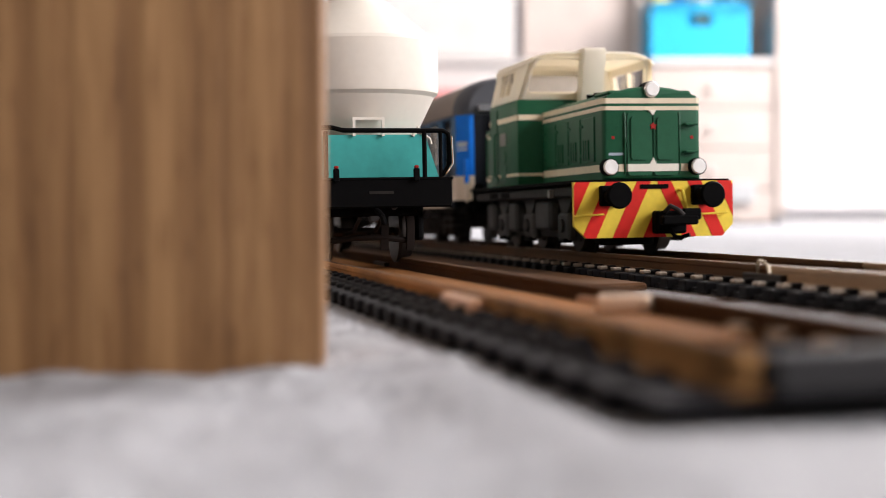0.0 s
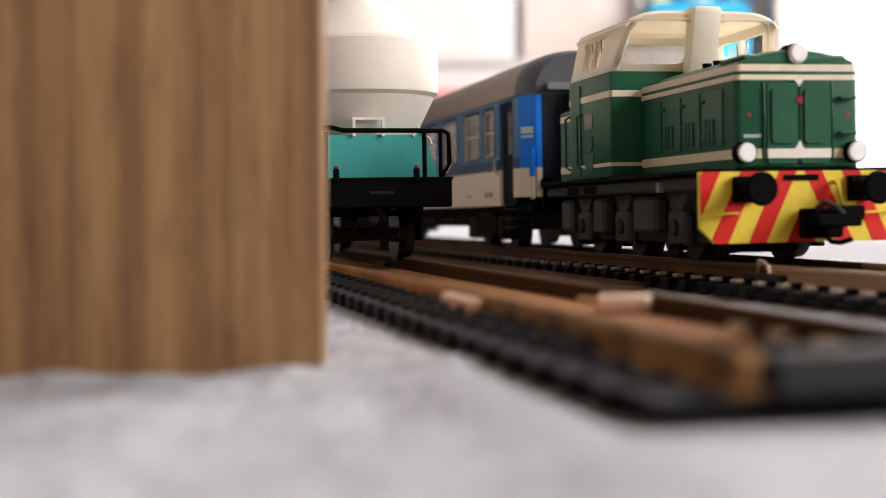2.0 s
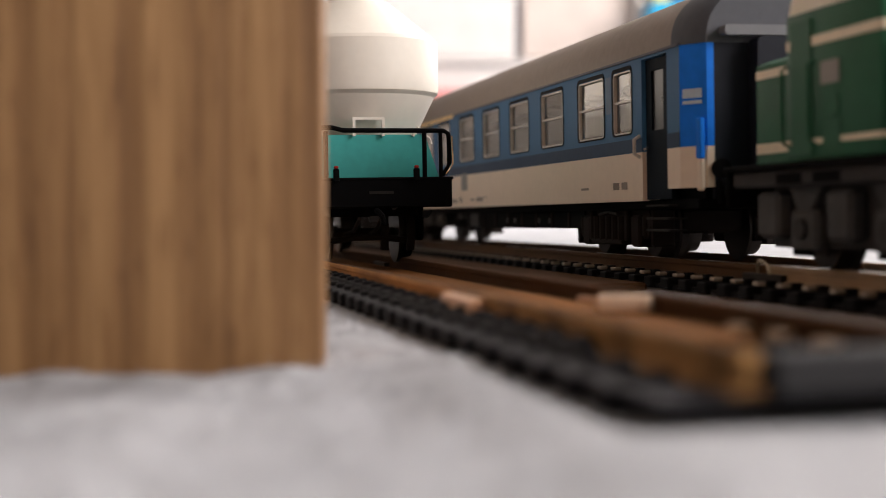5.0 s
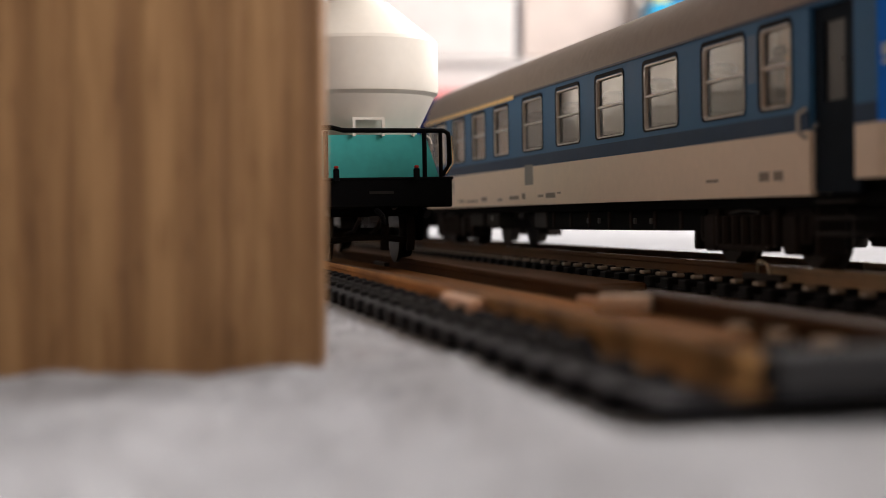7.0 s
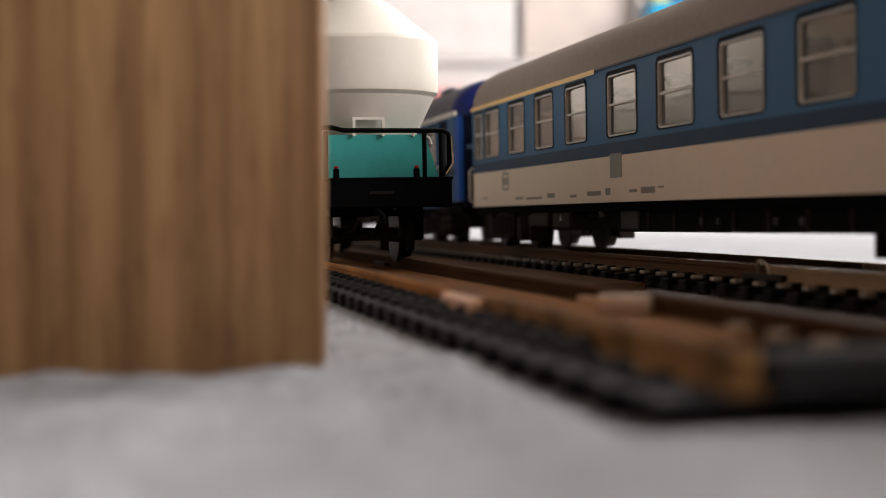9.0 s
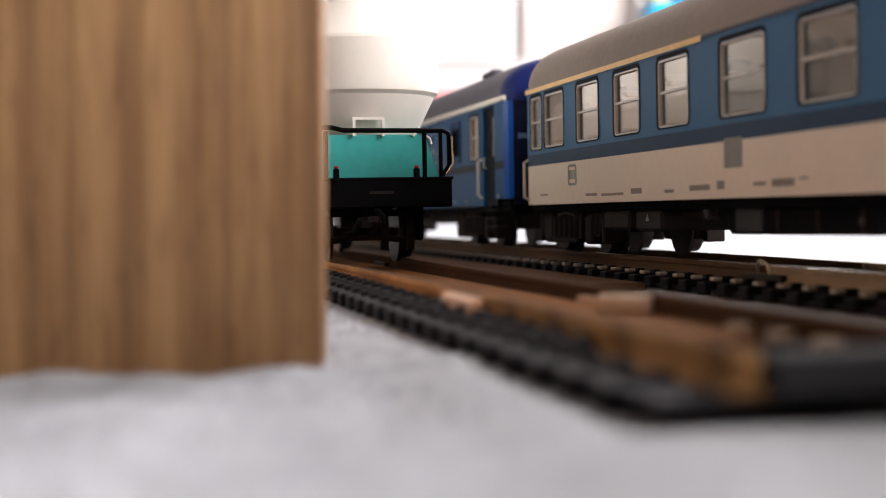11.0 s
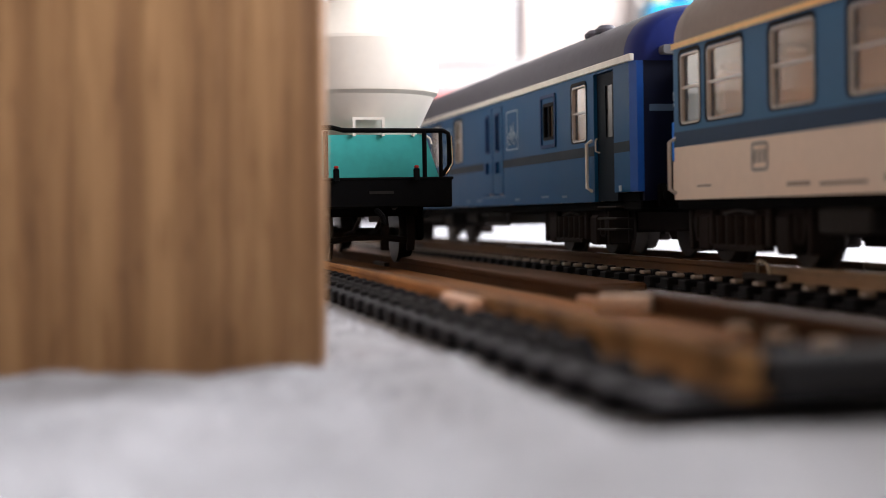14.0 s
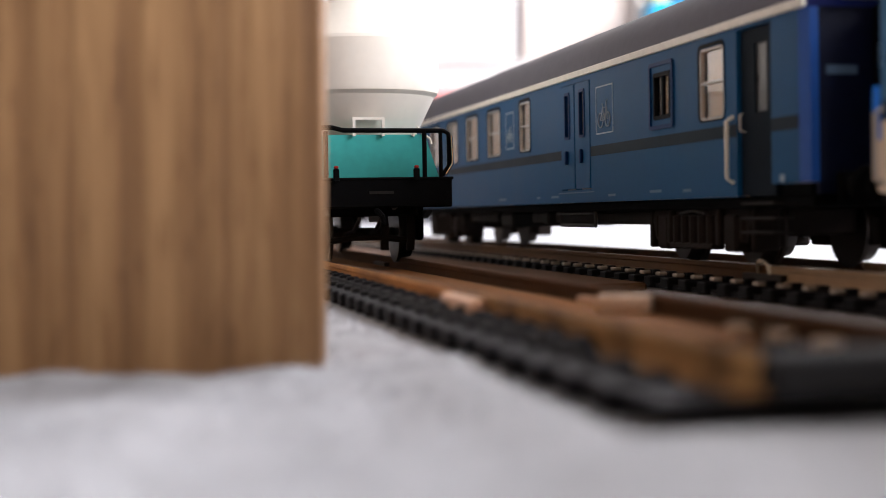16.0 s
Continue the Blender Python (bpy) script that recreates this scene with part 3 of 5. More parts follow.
def coupler(parent, x, d, z=4.7, y=0.0):
    """A stout shank with a square head, a loop over it and a bent hook below."""
    bm = B(*sorted((x - d * 2, x + d * 5.5)), y - 1.0, y + 1.0, z - 0.6, z + 0.6, bevel=0.2)
    box(bm, *sorted((x + d * 4.6, x + d * 6.0)), y - 3.0, y + 2.6, z - 0.5, z + 0.9, bevel=0.25)
    box(bm, *sorted((x + d * 4.2, x + d * 5.6)), y + 0.4, y + 3.2, z + 0.2, z + 1.9, bevel=0.25)
    box(bm, *sorted((x + d * 0.2, x + d * 2.4)), y - 2.6, y + 2.2, z - 1.8, z + 1.6, bevel=0.3)
    tube(bm, [(x + d * 2, y - 0.6, z - 0.8), (x + d * 4.6, y - 0.6, z - 2.2), (x + d * 6.4, y - 0.4, z - 2.3), (x + d * 7.2, y + 0.6, z - 1.9)], 0.3)
    c = part("coupler", bm, BLACK, parent, "black model coupler hook")
    bm = tube(bmesh.new(), [(x + d * 2.4, y - 1.2, z + 1.5), (x + d * 4.0, y - 1.0, z + 2.3), (x + d * 5.4, y - 0.2, z + 1.6), (x + d * 5.6, y + 0.4, z + 0.9)], 0.36)
    part("coupler_loop", bm, GREY_FRAME, c, "worn grey coupler loop")


def stripes_plate(parent, x, d):
    """The buffer beam plate with its slanting red and yellow stripes; d is the way it faces."""
    outline = [(-12.5, 10.7), (-12.5, 4.2), (-10.7, 2.4), (10.7, 2.4), (12.5, 4.2), (12.5, 10.7)]
    plate = part("buffer_beam", prism(bmesh.new(), outline, x - d * 0.9, x), YELLOW, parent, "yellow buffer beam with slanting red stripes")
    def clip(poly):
        edges = [((-1, 0), 12.5), ((1, 0), 12.5), ((0, -1), -2.4), ((0, 1), 10.7),
                 ((-math.sqrt(.5), -math.sqrt(.5)), math.sqrt(.5) * (10.7 - 2.4)), ((math.sqrt(.5), -math.sqrt(.5)), math.sqrt(.5) * (10.7 - 2.4))]
        for (a, b), c in edges:
            out = []
            for i, q in enumerate(poly):
                r = poly[i - 1]
                fq, fr = a * q[0] + b * q[1] - c, a * r[0] + b * r[1] - c
                if (fq < 0) != (fr < 0):
                    k = fr / (fr - fq)
                    out.append((r[0] + k * (q[0] - r[0]), r[1] + k * (q[1] - r[1])))
                if fq <= 0:
                    out.append(q)
            poly = out
            if len(poly) < 3:
                return []
        return poly
    def halve(poly):
        out = []
        for i, q in enumerate(poly):
            r = poly[i - 1]
            if (q[0] < 0) != (r[0] < 0):
                k = r[0] / (r[0] - q[0])
                out.append((0.0, r[1] + k * (q[1] - r[1])))
            if q[0] <= 0:
                out.append(q)
        return out
    for s in (-1, 1):
        for k in range(4):
            # stripes rise towards the middle on both halves
            lo, hi = -16.1 + 4.75 * k, -13.9 + 4.75 * k
            q = clip([(lo, 2.4 - 0.01), (hi, 2.4 - 0.01), (hi + 3.9, 10.71), (lo + 3.9, 10.71)])
            q = halve(q) if len(q) > 2 else q
            if len(q) > 2 and max(a for a, b in q) - min(a for a, b in q) > 0.3:
                part("stripe", prism(bmesh.new(), [(-s * a, b) for a, b in q], x, x + d * 0.06), RED, plate, "red warning stripe")
    return plate


def locomotive():
    L = thing("diesel_locomotive", "green and cream model diesel locomotive with striped buffer beams", "locomotive")
    # frame and running board
    part("frame", B(-66, -0.9, -11.2, 11.2, 8.6, 10.4, bevel=0.3), GREY_FRAME, L, "dusty grey frame")
    part("running_board", B(-66, -0.4, -12.2, 12.2, 10.4, 11.0, bevel=0.15), BLACK, L)
    part("rear_beam", B(-66, -65.2, -11.8, 11.8, 6.5, 10.7, bevel=0.2), BLACK, L, "black rear buffer beam")
    stripes_plate(L, 0, 1)
    for x, d in ((0, 1), (-66, -1)):
        for y in (-7.2, 7.2):
            buffer(L, x, y, d, r=1.95, long=4.6)
        part("coupler_slot", B(*sorted((x + d * 0.07, x + d * 0.16)), -2.2, 2.2, 9.6, 10.25), BLACK, L, "dark slot in the beam")
        if d < 0:
            coupler(L, x, d)
            continue
        part("air_hose", tube(bmesh.new(), [(x, 4.0, 9.4), (x + d * 1.2, 4.0, 9.2), (x + d * 1.4, 4.2, 7.8), (x + d * 1.2, 4.6, 6.6)], 0.28), YELLOW, L)
        for y in (-10.2, 9.2):
            part("hand_bar", tube(bmesh.new(), [(x + d * 0.1, y - 2.4, 5.7), (x + d * 0.9, y - 2.4, 5.7), (x + d * 0.9, y + 2.0, 5.9), (x + d * 0.1, y + 2.0, 5.9)], 0.15), YELLOW, L)
        coupler(L, x, d, y=2.0)
    part("rail_guard", B(-4.5, -1.5, -8, 0.5, 1.3, 4.5, bevel=0.3), BLACK, L)
    # running gear
    for x in (-52, -35, -15):
        wheelset(L, x, 4.15)
        for s in (-1, 1):
            y0, y1 = sorted((s * 8.2, s * 9.6))
            bx = part("axle_box", B(x - 2.9, x + 2.9, y0, y1, 1.9, 6.2, bevel=0.4), GEAR_GREY, L)
            part("spring", prism(bmesh.new(), [(x - 3.6, 8.5), (x + 3.6, 8.5), (x + 1.3, 6.1), (x - 1.3, 6.1)], *sorted((s * 8.0, s * 9.3)), "Y"), GEAR_GREY, bx, "leaf spring")
            part("axle_cap", cyl(bmesh.new(), (x, s * 9.6, 4.2), 1.1, s * 0.5, "Y", 14), GREY_FRAME, bx)
            part("box_foot", B(x - 1.7, x + 1.7, *sorted((s * 8.5, s * 9.9)), 1.5, 2.2, bevel=0.15), BLACK, bx)
    for s in (-1, 1):
        part("side_frame", B(-62, -4, *sorted((s * 7.4, s * 8.0)), 2.2, 8.6, bevel=0.2), GREY_FRAME, L)
        for x0, x1, z0 in ((-29.5, -21, 3.4), (-46.5, -41.5, 3.0), (-62, -57, 3.2)):
            part("air_tank", B(x0, x1, *sorted((s * 8.0, s * 10.0)), z0, 8.2, bevel=0.5), GEAR_GREY, L)
        for x0 in (-54.5, -46.5):
            part("frame_slot", B(x0, x0 + 5.6, *sorted((s * 11.2, s * 11.26)), 8.85, 9.9), BLACK, L, "dark slot in the frame")
        part("filler_cap", cyl(bmesh.new(), (-15, s * 11.2, 9.2), 0.65, s * 0.7, "Y", 14), PRINT, L, "worn grey filler cap")
    # bonnets
    def bonnet(x0, x1, hw, top, name):
        bm = bmesh.new()
        o = [(-hw, 11.0), (hw, 11.0), (hw, top - 0.9)] + [(hw * c, top - 0.9 + 1.9 * (1 - c * c)) for c in (0.92, 0.75, 0.45, 0.0, -0.45, -0.75, -0.92)] + [(-hw, top - 0.9)]
        prism(bm, o, x0, x1)
        es = [e for e in bm.edges if abs(e.verts[0].co.x - e.verts[1].co.x) < 1e-4 and all(abs(v.co.x - x1) < 1e-4 for v in e.verts)]
        bmesh.ops.bevel(bm, geom=es, offset=0.7, segments=3, affect="EDGES", profile=0.5)
        return part(name, bm, GREEN, L, "green engine bonnet")
    front = bonnet(-32, -0.6, 7.7, 24.0, "bonnet")
    rear = bonnet(-62, -49, 9.8, 22.6, "rear_bonnet")
    def band(parent, x0, x1, hw, z0, z1, face):
        bm = bmesh.new()
        t = 0.07
        for s in (-1, 1):
            box(bm, x0, x1 - 0.7, *sorted((s * hw, s * (hw + t))), z0, z1)
        if face:
            box(bm, *sorted((x1, x1 + t)), -hw + 0.7, hw - 0.7, z0, z1)
            for s in (-1, 1):
                prev = None
                for i in range(7):
                    a = math.pi / 2 * i / 6
                    q = [(x1 - 0.7 + (0.7 + k) * math.sin(a), s * (hw - 0.7 + (0.7 + k) * math.cos(a))) for k in (0.0, t)]
                    row = [bm.verts.new((u, v, z)) for u, v in q for z in (z0, z1)]
                    if prev:
                        for f in ((0, 1), (1, 3), (3, 2), (2, 0)):
                            bm.faces.new((prev[f[0]], prev[f[1]], row[f[1]], row[f[0]]))
                    prev = row
        part("band", bm, LOCO_BAND, parent, "cream painted band")
    band(front, -32, -0.6, 7.7, 22.3, 23.1, True)
    band(front, -32, -0.6, 7.7, 21.3, 21.9, True)
    band(front, -32, -0.6, 7.7, 12.2, 13.3, True)
    band(rear, -62, -49.4, 9.8, 12.2, 13.3, False)
    band(rear, -62, -49.4, 9.8, 20.2, 21.1, False)
    # bonnet front: two doors, hinges, lamps
    for s in (-1, 1):
        d = part("bonnet_door", prism(bmesh.new(), rounded(*sorted((s * 0.12, s * 4.0)), 11.6, 20.9, 0.6), -0.6, -0.2), GREEN, front)
        part("door_panel", prism(bmesh.new(), rounded(*sorted((s * 0.6, s * 3.5)), 13.9, 20.3, 0.5), -0.25, 0.05), GREEN, d)
        lamp = part("head_lamp", cyl(bmesh.new(), (-1.0, s * 6.9, 12.85), 1.28, 1.5, "X", 24), BLACK, front, "round headlamp in a dark ring")
        part("lens", cyl(bmesh.new(), (0.5, s * 6.9, 12.85), 1.16, 0.3, "X", 24, 1.0), LENS, lamp, "clear white lens")
        part("roof_ledge", B(-8, -1.2, *sorted((s * 1.6, s * 6.6)), 23.6, 24.3, bevel=0.3), GREEN, front)
    for z in (14.9, 19.0):
        part("step_bar", B(-0.6, 0.5, 4.9, 7.0, z, z + 0.35, bevel=0.1), GREEN, front)
    bm = prism(bmesh.new(), [(-0.6, 21.3), (0.6, 21.3), (0.0, 20.5)], -0.6, -0.12)
    prism(bm, [(-0.6, 13.2), (0.6, 13.2), (0.0, 14.3)], -0.6, -0.12)
    box(bm, -0.5, -0.13, -4.0, 4.0, 12.2, 13.3)
    part("band_point", bm, WHITE_LINE, front, "pointed centre of the painted band")
    for y in (-6.1, 6.3):
        part("red_mark", prism(bmesh.new(), rounded(y - 0.25, y + 0.25, 17.0, 17.5, 0.2), -0.6, -0.54), STAR_RED, front, "small worn red mark")
    for y in (-4.3, 4.3):
        part("door_strap", tube(bmesh.new(), [(-0.58, y, 11.8), (-0.42, y * 1.01, 13.0), (-0.42, y, 16.4), (-0.30, y * 0.985, 16.9), (-0.42, y, 17.4), (-0.42, y, 20.4), (-0.58, y, 20.9)], 0.16, 6), GREEN, front, "green door edge strap")
    star = bmesh.new()
    q = [((0.6 if i % 2 == 0 else 0.3) * math.sin(i * math.pi / 5), 18.9 + (0.6 if i % 2 == 0 else 0.3) * math.cos(i * math.pi / 5)) for i in range(10)]
    prism(star, q, -0.24, -0.0)
    part("star", star, STAR_RED, front, "small red star")
    lamp = part("top_lamp", cyl(bmesh.new(), (-3.0, 0, 24.4), 1.25, 2.6, "X", 24), BLACK, front, "round headlamp on the bonnet")
    part("ring", cyl(bmesh.new(), (-0.4, 0, 24.4), 1.25, 0.2, "X", 24, 1.15), CHROME, lamp)
    part("lens", cyl(bmesh.new(), (-0.2, 0, 24.4), 1.1, 0.25, "X", 24, 0.95), LENS, lamp, "clear white lens")
    part("number_bars", B(-0.6, -0.56, -6.8, -4.6, 14.6, 15.0), PRINT_PALE, front, "pale bars of unreadable lettering")
    # bonnet sides: grilles, louvres, doors
    for s in (-1, 1):
        for x0, x1 in ((-30.5, -24.0), (-23.3, -17.2), (-16.5, -11.0), (-10.2, -4.2)):
            d = part("side_door", B(x0, x1, *sorted((s * 7.7, s * 7.9)), 13.8, 20.6, bevel=0.08), GREEN, front)
            for z in (15.0, 19.4):
                part("hinge", cyl(bmesh.new(), (x0, s * 7.95, z), 0.2, 0.9, "X", 8), GREEN, d)
            if x0 > -24:
                for k in range(3):
                    part("louvre", B(x0 + 0.8 + k * 1.1, x0 + 1.4 + k * 1.1, *sorted((s * 7.9, s * 8.1)), 14.2, 17.2), GREEN, d)
    for x, y, h in ((-19, -3.4, 0.8), (-16.5, -3.0, 0.9), (-14.5, -3.4, 0.6)):
        part("exhaust", cyl(bmesh.new(), (x, y, 24.3), 0.55, h, "Z", 12, 0.65), BLACK, front, "black exhaust stub")
    # cab: green lower part, cream upper part with open windows
    cab = part("cab", B(-50, -31.5, -12.2, 12.2, 11.0, 25.4, bevel=0.35, seg=2), GREEN, L, "green cab lower body")
    bm = bmesh.new()
    for z0, z1, o in ((21.6, 23.1, 0.07), (12.2, 13.3, 0.07)):
        box(bm, -50 - o, -31.5 + o, -12.2 - o, 12.2 + o, z0, z1, bevel=0.35)
    part("band", bm, LOCO_BAND, cab, "cream painted band")
    for s in (-1, 1):
        d = part("cab_door", B(-48.8, -44.4, *sorted((s * 12.2, s * 12.36)), 11.4, 24.6, bevel=0.1), GREEN, cab)
        part("grab_rail", tube(bmesh.new(), [(-49.3, s * 12.3, 12.5), (-49.3, s * 13.0, 12.9), (-49.3, s * 13.0, 20), (-49.3, s * 12.3, 20.4)], 0.18), GREEN, cab)
        part("grab_rail", tube(bmesh.new(), [(-43.8, s * 12.3, 12.5), (-43.8, s * 13.0, 12.9), (-43.8, s * 13.0, 20), (-43.8, s * 12.3, 20.4)], 0.18), GREEN, cab)
        part("plate", B(-42.6, -39.0, *sorted((s * 12.2, s * 12.35)), 18.0, 20.2, bevel=0.06), PRINT, cab, "small worn number plate without legible text")
        part("emblem", cyl(bmesh.new(), (-40.2, s * 12.2, 16.0), 1.2, s * 0.15, "Y", 16), GREEN, cab, "round green emblem")
        part("hatch", B(-42.3, -38.8, *sorted((s * 12.2, s * 12.32)), 12.0, 14.6, bevel=0.06), GREEN, cab)
    def ring_at(z):
        k = (z - 25.4) / 6.4
        x0, x1, hw = -49.6 + 1.6 * 0.3 * k, -31.8 + 3.6 * k, 12.0 - 1.3 * k
        return x0, x1, hw
    def slab(pts, thick, n):
        """A sloping pane frame: four corners and a thickness along n."""
        bm = bmesh.new()
        a = [bm.verts.new(q) for q in pts]
        b = [bm.verts.new(Vector(q) + Vector(n) * thick) for q in pts]
        bm.faces.new(a)
        bm.faces.new(b[::-1])
        for i in range(4):
            j = (i + 1) % 4
            bm.faces.new((a[i], b[i], b[j], a[j]))
        return bm
    def beams(corner, holes_u, holes_v, n, label):
        """A cab face from its corner function corner(u, v), with window openings."""
        us, vs = sorted({0, 1, *[x for h in holes_u for x in h]}), sorted({0, 1, *holes_v})
        bm = bmesh.new()
        for i in range(len(us) - 1):
            for j in range(len(vs) - 1):
                um, vm = (us[i] + us[i + 1]) / 2, (vs[j] + vs[j + 1]) / 2
                if holes_v[0] < vm < holes_v[1] and any(a < um < b for a, b in holes_u):
                    continue
                pts = [corner(us[i], vs[j]), corner(us[i + 1], vs[j]), corner(us[i + 1], vs[j + 1]), corner(us[i], vs[j + 1])]
                a = [bm.verts.new(q) for q in pts]
                b = [bm.verts.new(Vector(q) + Vector(n)) for q in pts]
                bm.faces.new(a)
                bm.faces.new(b[::-1])
                for k in range(4):
                    bm.faces.new((a[k], b[k], b[(k + 1) % 4], a[(k + 1) % 4]))
        bmesh.ops.remove_doubles(bm, verts=bm.verts, dist=0.01)
        seen, dup = {}, []
        for f in bm.faces:
            key = tuple(sorted(v.index for v in f.verts))
            if key in seen:
                dup += [f, seen[key]]
            seen[key] = f
        bmesh.ops.delete(bm, geom=list(set(dup)), context="FACES_ONLY")
        return part("cab_wall", bm, CREAM, cab, label)
    def P(side):
        def corner(u, v):
            z = 25.4 + 6.6 * v
            x0, x1, hw = ring_at(z)
            return {"front": (x1, -hw + 2 * hw * u, z), "rear": (x0, -hw + 2 * hw * u, z),
                    "right": (x0 + (x1 - x0) * u, -hw, z), "left": (x0 + (x1 - x0) * u, hw, z)}[side]
        return corner
    beams(P("front"), [(0.045, 0.445), (0.60, 0.955)], (0.14, 0.985), (-0.7, 0, 0), "cream cab front with two window openings")
    beams(P("rear"), [(0.25, 0.80)], (0.42, 0.86), (0.8, 0, 0), "cream cab rear wall")
    for side, n in (("right", (0, 0.8, 0)), ("left", (0, -0.8, 0))):
        beams(P(side), [(0.24, 0.42), (0.45, 0.63)] if side == "right" else [(0.12, 0.46), (0.50, 0.88)], (0.18, 0.80), n, "cream cab side with sliding windows")
    bm = bmesh.new()
    cf = P("front")
    for u0, du in ((0.045, 1), (0.445, -1), (0.60, 1), (0.955, -1)):
        for v0, dv in ((0.14, 1), (0.985, -1)):
            pts = [cf(u0, v0), cf(u0 + du * 0.07, v0), cf(u0 + du * 0.02, v0 + dv * 0.045), cf(u0, v0 + dv * 0.20)]
            a = [bm.verts.new(q) for q in pts]
            b = [bm.verts.new(Vector(q) + Vector((-0.8, 0, 0))) for q in pts]
            bm.faces.new(a), bm.faces.new(b[::-1])
            for k in range(4):
                bm.faces.new((a[k], b[k], b[(k + 1) % 4], a[(k + 1) % 4]))
    part("window_corner", bm, CREAM, cab, "rounded corners of the front windows")
    bm = bmesh.new()
    rows = []
    for i in range(13):
        a = -1 + i / 6
        y, z = 11.05 * math.copysign(abs(a) ** 0.7, a), 31.3 + 1.95 * (1 - abs(a) ** 4.5)
        rows.append([bm.verts.new((x, y, zz)) for x, zz in ((-49.5, z), (-28.4, z), (-28.1, z - 0.4), (-49.5, z - 0.45))])
    for a, b in zip(rows, rows[1:]):
        for k in range(4):
            bm.faces.new((a[k], a[(k + 1) % 4], b[(k + 1) % 4], b[k]))
    bm.faces.new(rows[0]), bm.faces.new(rows[-1][::-1])
    part("cab_roof", bm, CREAM, cab, "cream arched cab roof")
    for x0, x1 in ((-49.3, -48.7),):
        o = [(10.6 * (-1 + i / 6), 30.95 + 1.9 * (1 - abs(-1 + i / 6) ** 5)) for i in range(13)]
        part("gable", prism(bmesh.new(), [(10.6, 30.9), *o[::-1], (-10.6, 30.9)], x0, x1), CREAM, cab, "cream strip under the roof")
    # exhaust trunk up the middle of the cab front
    bm = prism(bmesh.new(), [(-31.9, 23.4), (-29.4, 23.4), (-26.6, 33.2), (-27.2, 33.75), (-33.0, 33.75), (-33.0, 33.2), (-29.2, 32.6)], -1.75, 2.15, "Y")
    bmesh.ops.bevel(bm, geom=list(bm.edges), offset=0.28, segments=2, affect="EDGES", profile=0.5)
    trunk = part("exhaust_trunk", bm, CREAM, cab, "cream exhaust trunk running up over the cab roof")
    part("trunk_mouth", B(-31.6, -28.0, -1.0, 1.4, 33.7, 33.85), BLACK, trunk, "dark exhaust mouth")
    for s in (-1, 1):
        for x0, x1 in ((-45.2, -41.9), (-41.4, -38.1)):
            p = part("side_pane", B(x0, x1, *sorted((s * 11.0, s * 11.15)), 26.7, 30.4), GLASS, cab, "thin clear sliding pane")
            p.visible_shadow = False
    p = part("rear_pane", slab([(-48.95, -6.3, 28.0), (-48.95, 7.2, 28.0), (-48.75, 7.0, 31.3), (-48.75, -6.1, 31.3)], 0.15, (1, 0, 0)), CAB_GLASS, cab, "hazy rear cab window")
    p.visible_shadow = False
    part("cab_desk", B(-47, -33, -10.5, 10.5, 25.4, 26.2), WHITE_LINE, cab, "pale cab interior floor")
    return L


def bogie(parent, xc):
    b = part("bogie", B(xc - 13.5, xc + 13.5, -4.5, 4.5, 3.2, 6.5, bevel=0.4), BOGIE, parent, "black two-axle bogie")
    for dx in (-10.4, 10.4):
        wheelset(parent, xc + dx, 3.85)
        for s in (-1, 1):
            part("axle_box", B(xc + dx - 1.7, xc + dx + 1.7, *sorted((s * 7.6, s * 9.9)), 1.5, 5.8, bevel=0.35), BOGIE, b)
            for e in (-2.6, 2.6):
                part("coil_spring", cyl(bmesh.new(), (xc + dx + e, s * 9.0, 3.0), 0.75, 2.6, "Z", 10), BOGIE, b)
    for s in (-1, 1):
        o = [(-15, 5.0), (-14.2, 6.7), (14.2, 6.7), (15, 5.0), (14, 2.6), (7.4, 2.6), (6, 3.4), (4.4, 1.7), (-4.4, 1.7), (-6, 3.4), (-7.4, 2.6), (-14, 2.6)]
        part("bogie_side", prism(bmesh.new(), [(xc + u, v) for u, v in o], *sorted((s * 8.1, s * 9.3)), "Y"), BOGIE, b)
        part("brake_lever", tube(bmesh.new(), [(xc - 4, s * 10, 5.9), (xc, s * 10.1, 6.3), (xc + 4, s * 10, 5.9)], 0.2), GREY_FRAME, b)
        for dx in (-15.6, 15.6):
            part("end_hanger", B(xc + dx - 0.6, xc + dx + 0.6, *sorted((s * 6.4, s * 9.4)), 1.6, 6.9, bevel=0.2), BOGIE, b)
        for dx in (-5.2, -2.6, 0, 2.6, 5.2):
            part("bolster_spring", cyl(bmesh.new(), (xc + dx, s * 9.6, 2.3), 0.85, 3.4, "Z", 10), BOGIE, b, "brown coil spring")
        part("damper", B(xc - 8.2, xc - 6.9, *sorted((s * 9.3, s * 10.2)), 2.2, 7.2, bevel=0.2), BOGIE, b)
        part("damper", B(xc + 6.9, xc + 8.2, *sorted((s * 9.3, s * 10.2)), 2.2, 7.2, bevel=0.2), BOGIE, b)
        part("spring_plank", B(xc - 6.6, xc + 6.6, *sorted((s * 8.8, s * 10.4)), 1.7, 2.4, bevel=0.15), BOGIE, b)
        for dx in (-14.6, 14.6):
            part("brake_shoe", B(xc + dx - 0.5, xc + dx + 0.5, *sorted((s * 5.2, s * 7.2)), 2.0, 5.4, bevel=0.15), BOGIE, b)


